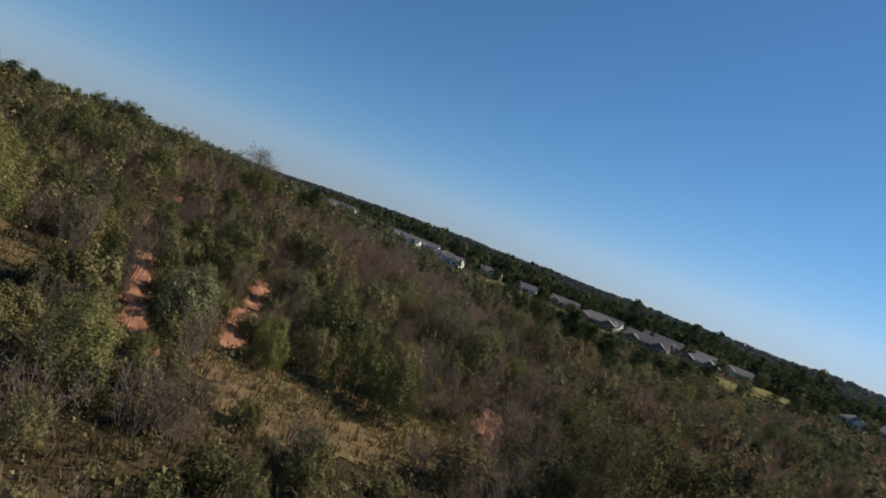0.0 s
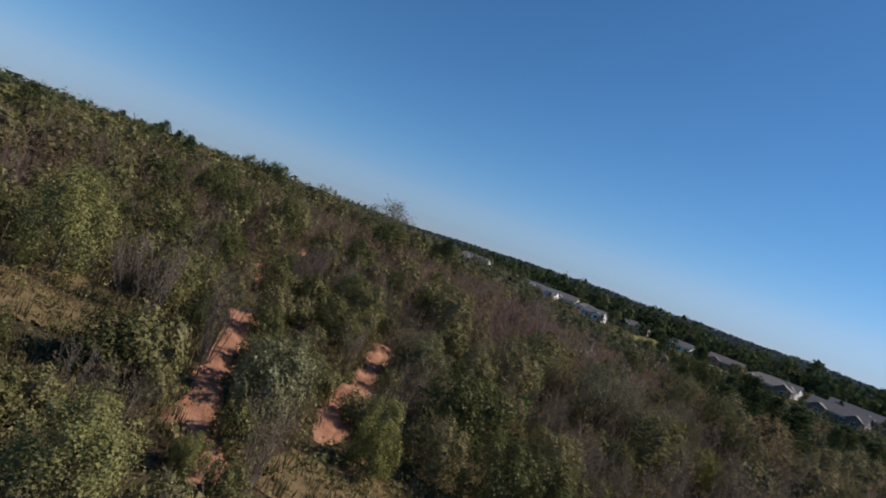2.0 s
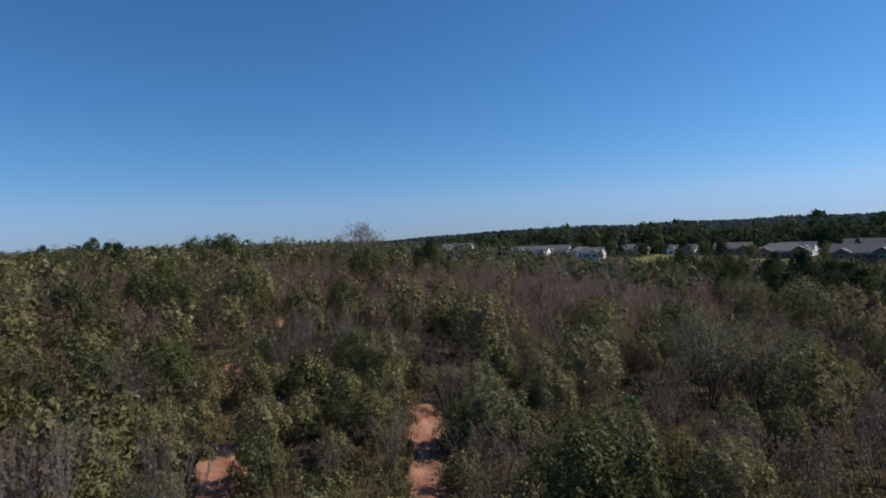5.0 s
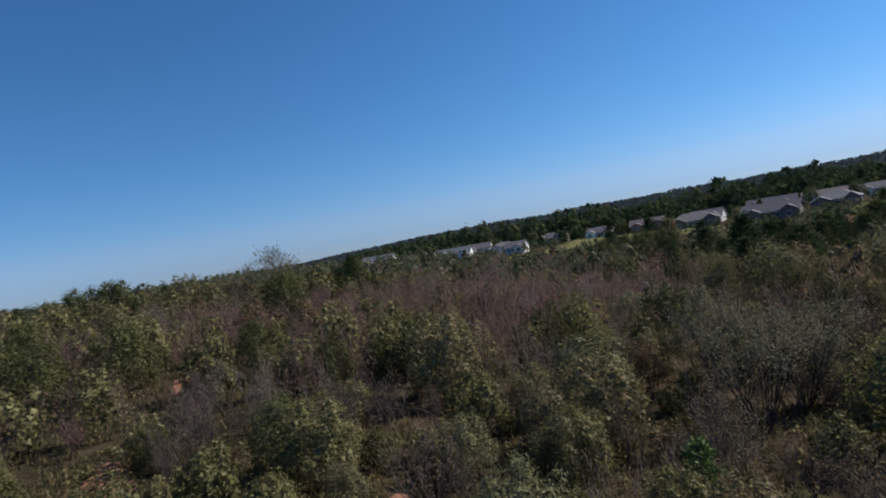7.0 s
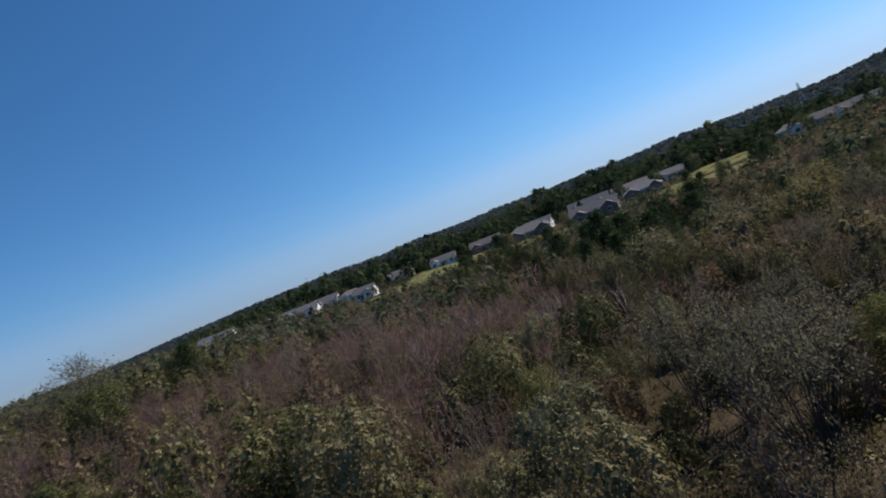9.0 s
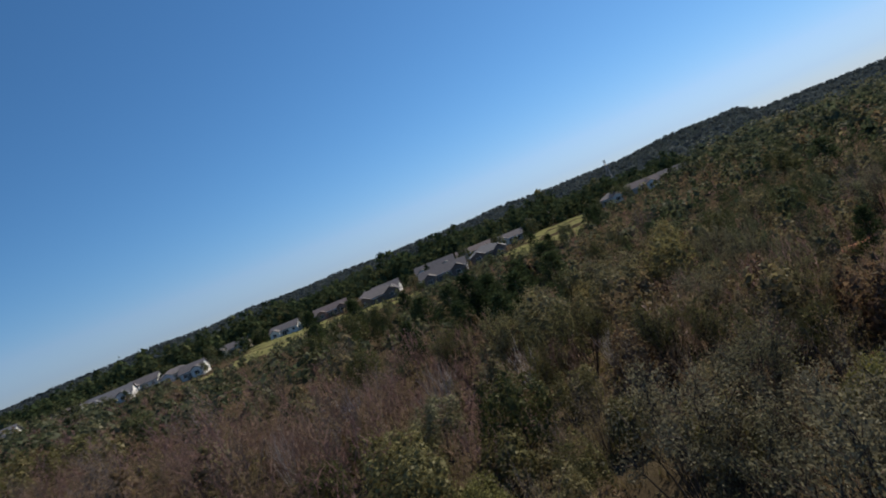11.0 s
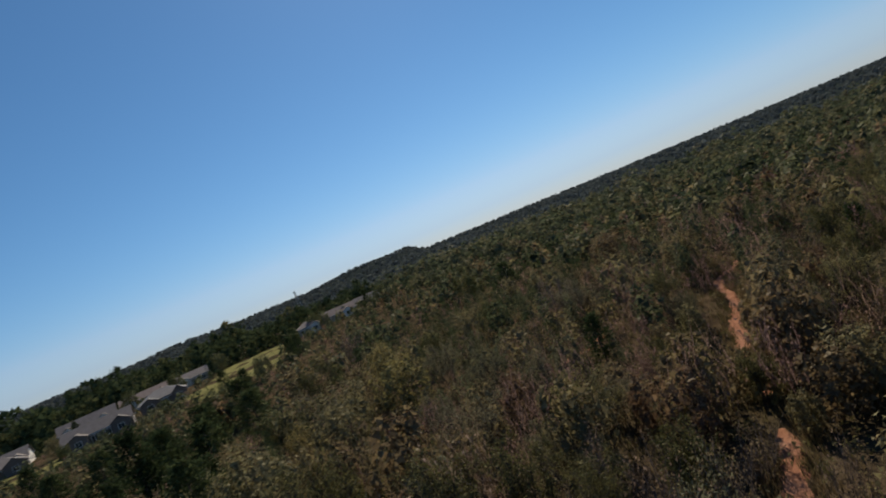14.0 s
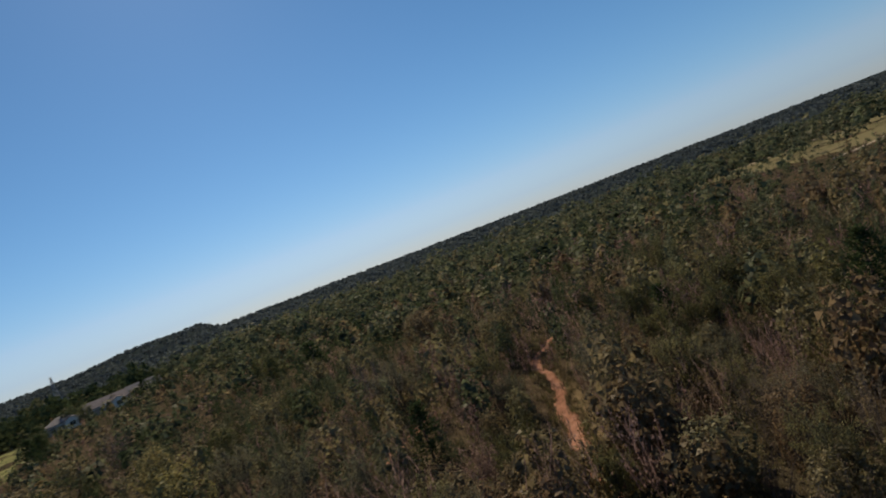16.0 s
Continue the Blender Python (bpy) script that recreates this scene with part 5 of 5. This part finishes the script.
def house(x, y, turn, L, W, H, kind, roof_tone, wall_tone, rng):
    rise = W * rng.uniform(0.24, 0.32)
    ob = tagged(new("house"), f"single-storey {WALL_WORDS[wall_tone]} house with {ROOF_WORDS[roof_tone]} shingle {kind} roof", "house", "houses along the lawn")
    bm = bmesh.new()
    base = -0.8
    if kind == "gable":
        prof = [(-W / 2, base), (W / 2, base), (W / 2, H), (0, H + rise), (-W / 2, H)]
    else:
        prof = [(-W / 2, base), (W / 2, base), (W / 2, H), (-W / 2, H)]
    a = [bm.verts.new((-L / 2, q, z)) for q, z in prof]
    b = [bm.verts.new((L / 2, q, z)) for q, z in prof]
    n = len(prof)
    for k in range(n):
        bm.faces.new((a[k], a[(k + 1) % n], b[(k + 1) % n], b[k]))
    bm.faces.new(a)
    bm.faces.new(b[::-1])
    bmesh.ops.recalc_face_normals(bm, faces=bm.faces)
    part("wall", bm, WALLS[wall_tone], ob)
    part("roof", (gable_roof if kind == "gable" else hip_roof)(L, W, H + 0.02, rise), ROOFS[roof_tone], ob)
    # gabled wings on the garden side: a deep one and, on long houses, a shallow one
    wing = rng.choice([-1, 1]) * L * 0.28
    wl, wr = W * 0.26, W * 0.13
    wings = [(wing, wl, wr, 2.2)]
    if L >= 15:
        wings.append((-np.sign(wing) * L * 0.33, min(W * 0.28, L * 0.17 - 0.2), W * 0.16, 1.1))
    for cx, hw, up, deep in wings:
        bm = bmesh.new()
        prof = [(cx - hw, base), (cx + hw, base), (cx + hw, H - 0.05), (cx, H + up), (cx - hw, H - 0.05)]
        a = [bm.verts.new((p, -W / 2 - deep, z)) for p, z in prof]
        b = [bm.verts.new((p, -W / 2 + 0.5, z)) for p, z in prof]
        for k in range(5):
            bm.faces.new((a[k], a[(k + 1) % 5], b[(k + 1) % 5], b[k]))
        bm.faces.new(a)
        bm.faces.new(b[::-1])
        bmesh.ops.recalc_face_normals(bm, faces=bm.faces)
        block = part("wing", bm, WALLS[0 if wall_tone == 1 else wall_tone], ob)
        bm = bmesh.new()
        eave, lo = hw + 0.4, H - 0.05 - up * 0.4 / hw * 0.6
        prof = [(-eave, lo), (0, H + up + 0.06), (eave, lo), (eave, lo + 0.16), (0, H + up + 0.24), (-eave, lo + 0.16)]
        a = [bm.verts.new((cx + p, -W / 2 - deep - 0.4, z)) for p, z in prof]
        b = [bm.verts.new((cx + p, -W / 8, z)) for p, z in prof]
        for k in range(6):
            bm.faces.new((a[k], a[(k + 1) % 6], b[(k + 1) % 6], b[k]))
        for q in (a, b):
            bm.faces.new((q[0], q[1], q[4], q[5]))
            bm.faces.new((q[1], q[2], q[3], q[4]))
        bmesh.ops.recalc_face_normals(bm, faces=bm.faces)
        part("wing_roof", bm, ROOFS[roof_tone], block)

    def window(cx, cy, w, h, zc, along):
        bm = bmesh.new()
        for u0, u1, v0, v1 in ((-w / 2 - 0.1, w / 2 + 0.1, h / 2, h / 2 + 0.1), (-w / 2 - 0.1, w / 2 + 0.1, -h / 2 - 0.1, -h / 2), (-w / 2 - 0.1, -w / 2, -h / 2, h / 2), (w / 2, w / 2 + 0.1, -h / 2, h / 2), (-0.03, 0.03, -h / 2, h / 2)):
            if along == "x":
                box(bm, cx + u0, cx + u1, cy - 0.08, cy + 0.08, zc + v0, zc + v1)
            else:
                box(bm, cx - 0.08, cx + 0.08, cy + u0, cy + u1, zc + v0, zc + v1)
        wob = part("window", bm, M_TRIM, ob)
        bm = bmesh.new()
        if along == "x":
            box(bm, cx - w / 2, cx + w / 2, cy - 0.04, cy + 0.04, zc - h / 2, zc + h / 2)
        else:
            box(bm, cx - 0.04, cx + 0.04, cy - w / 2, cy + w / 2, zc - h / 2, zc + h / 2)
        part("pane", bm, M_PANE, wob)

    for cx in np.linspace(-L / 2 + 2.0, L / 2 - 2.0, 4):
        if all(abs(cx - q[0]) > q[1] + 1.0 for q in wings):
            window(cx, -W / 2, 1.3, 1.3, 1.5, "x")
    for q in wings:
        window(q[0], -W / 2 - q[3], 1.6, 1.4, 1.5, "x")
    for sx in (-1, 1):
        window(sx * L / 2, -W * 0.2, 1.1, 1.2, 1.5, "y")
        window(sx * L / 2, W * 0.2, 1.1, 1.2, 1.5, "y")
    dx = wing - np.sign(wing) * (wl + 1.6)
    bm = bmesh.new()
    box(bm, dx - 0.9, dx + 0.9, -W / 2 - 0.06, -W / 2 + 0.05, 0.0, 2.1)
    door = part("door", bm, M_PANE, ob, "glazed patio door")
    bm = bmesh.new()
    for q in (-0.97, 0.0, 0.97):
        box(bm, dx + q - 0.06, dx + q + 0.06, -W / 2 - 0.1, -W / 2 + 0.06, 0.0, 2.1)
    box(bm, dx - 1.03, dx + 1.03, -W / 2 - 0.1, -W / 2 + 0.06, 2.1, 2.22)
    part("door_frame", bm, M_TRIM, door)
    bm = bmesh.new()
    for sy in (-1, 1):
        box(bm, -L / 2 - 0.5, L / 2 + 0.5, sy * (W / 2 + 0.5) - 0.06, sy * (W / 2 + 0.5) + 0.06, H - 0.42, H - 0.22)
    part("gutter", bm, M_TRIM, ob)
    ob.matrix_basis = pose(x, y, on_ground(x, y, 0.15), 0, 0, turn)
    return ob


hr = np.random.default_rng(8)
for h in HOUSES:
    house(*h, hr)


# ---- lattice pylon far off ----
M_STEEL = solid("galvanised_steel", [(0.3, (0.22, 0.23, 0.24)), (0.7, (0.36, 0.37, 0.38))], 2.0, 0.6, 0.2, 20.0, 0.4, 0.6)


def pylon(x, y, tall):
    """A lattice tower: four legs that lean in, crossed braces, three pairs of arms."""
    top = tagged(new("pylon"), "grey steel lattice power pylon beyond the woods", "pylon")

    def corner(k, z):
        w = np.interp(z, [0, 0.6, 1.0], [4.4, 1.7, 0.6])
        return np.array([w * (1 if k in (0, 3) else -1), w * (1 if k < 2 else -1), z * tall])
    steps = np.linspace(0, 1, 9)
    for k in range(4):
        part("leg", mesh_of("leg", *tube([corner(k, z) for z in steps], [0.3] * 9, 4), M_STEEL), None, top)
        bits = [tube([corner(k, a), corner((k + 1) % 4, b)], [0.17, 0.17], 3) for a, b in zip(steps, steps[1:])]
        bits += [tube([corner((k + 1) % 4, a), corner(k, b)], [0.17, 0.17], 3) for a, b in zip(steps, steps[1:])]
        part("bracing", mesh_of("bracing", *join(bits), M_STEEL), None, top)
    for z, r in ((0.66, 7.0), (0.79, 8.6), (0.92, 6.4)):
        bits = []
        for sgn in (-1, 1):
            tip = np.array([sgn * r, 0, z * tall])
            for side in (-0.5, 0.5):
                bits += [tube([np.array([0, side, z * tall]), tip], [0.22, 0.16], 3), tube([np.array([0, side, (z + 0.045) * tall]), tip], [0.2, 0.16], 3)]
            bits.append(tube([tip, tip - (0, 0, 1.6)], [0.16, 0.16], 4))
        part("cross_arm", mesh_of("cross_arm", *join(bits), M_STEEL), None, top)
    top.matrix_basis = pose(x, y, on_ground(x, y, -0.3), 0, 0, 40)


pylon(545.0, 570.0, 35.0)


# ---- fallen log beside the trail ----
M_LOG = solid("weathered_wood", [(0.3, (0.26, 0.23, 0.20)), (0.7, (0.44, 0.40, 0.36))], 3.0, 0.9, 0.6, 25.0, 0.1)


def fallen_log(x, y, turn, length):
    """A bleached trunk on the ground with the stub of a limb."""
    r = np.random.default_rng(9)
    trunk = tube(arch(r, (-length / 2, 0, 0.16), (length / 2, 0, 0.14), 0.05, 7), np.linspace(0.19, 0.10, 7), 8)
    stub = tube([(0.3, 0.05, 0.2), (0.7, 0.25, 0.6)], [0.07, 0.04], 6)
    ob = tagged(new("fallen_log", mesh_of("fallen_log", *join([trunk, stub]), M_LOG, smooth=True)), "bleached grey fallen log lying beside the trail", "log")
    ob.matrix_basis = pose(x, y, on_ground(x, y, -0.02), 0, 0, turn)


fallen_log(90.5, 70.4, 35, 3.4)
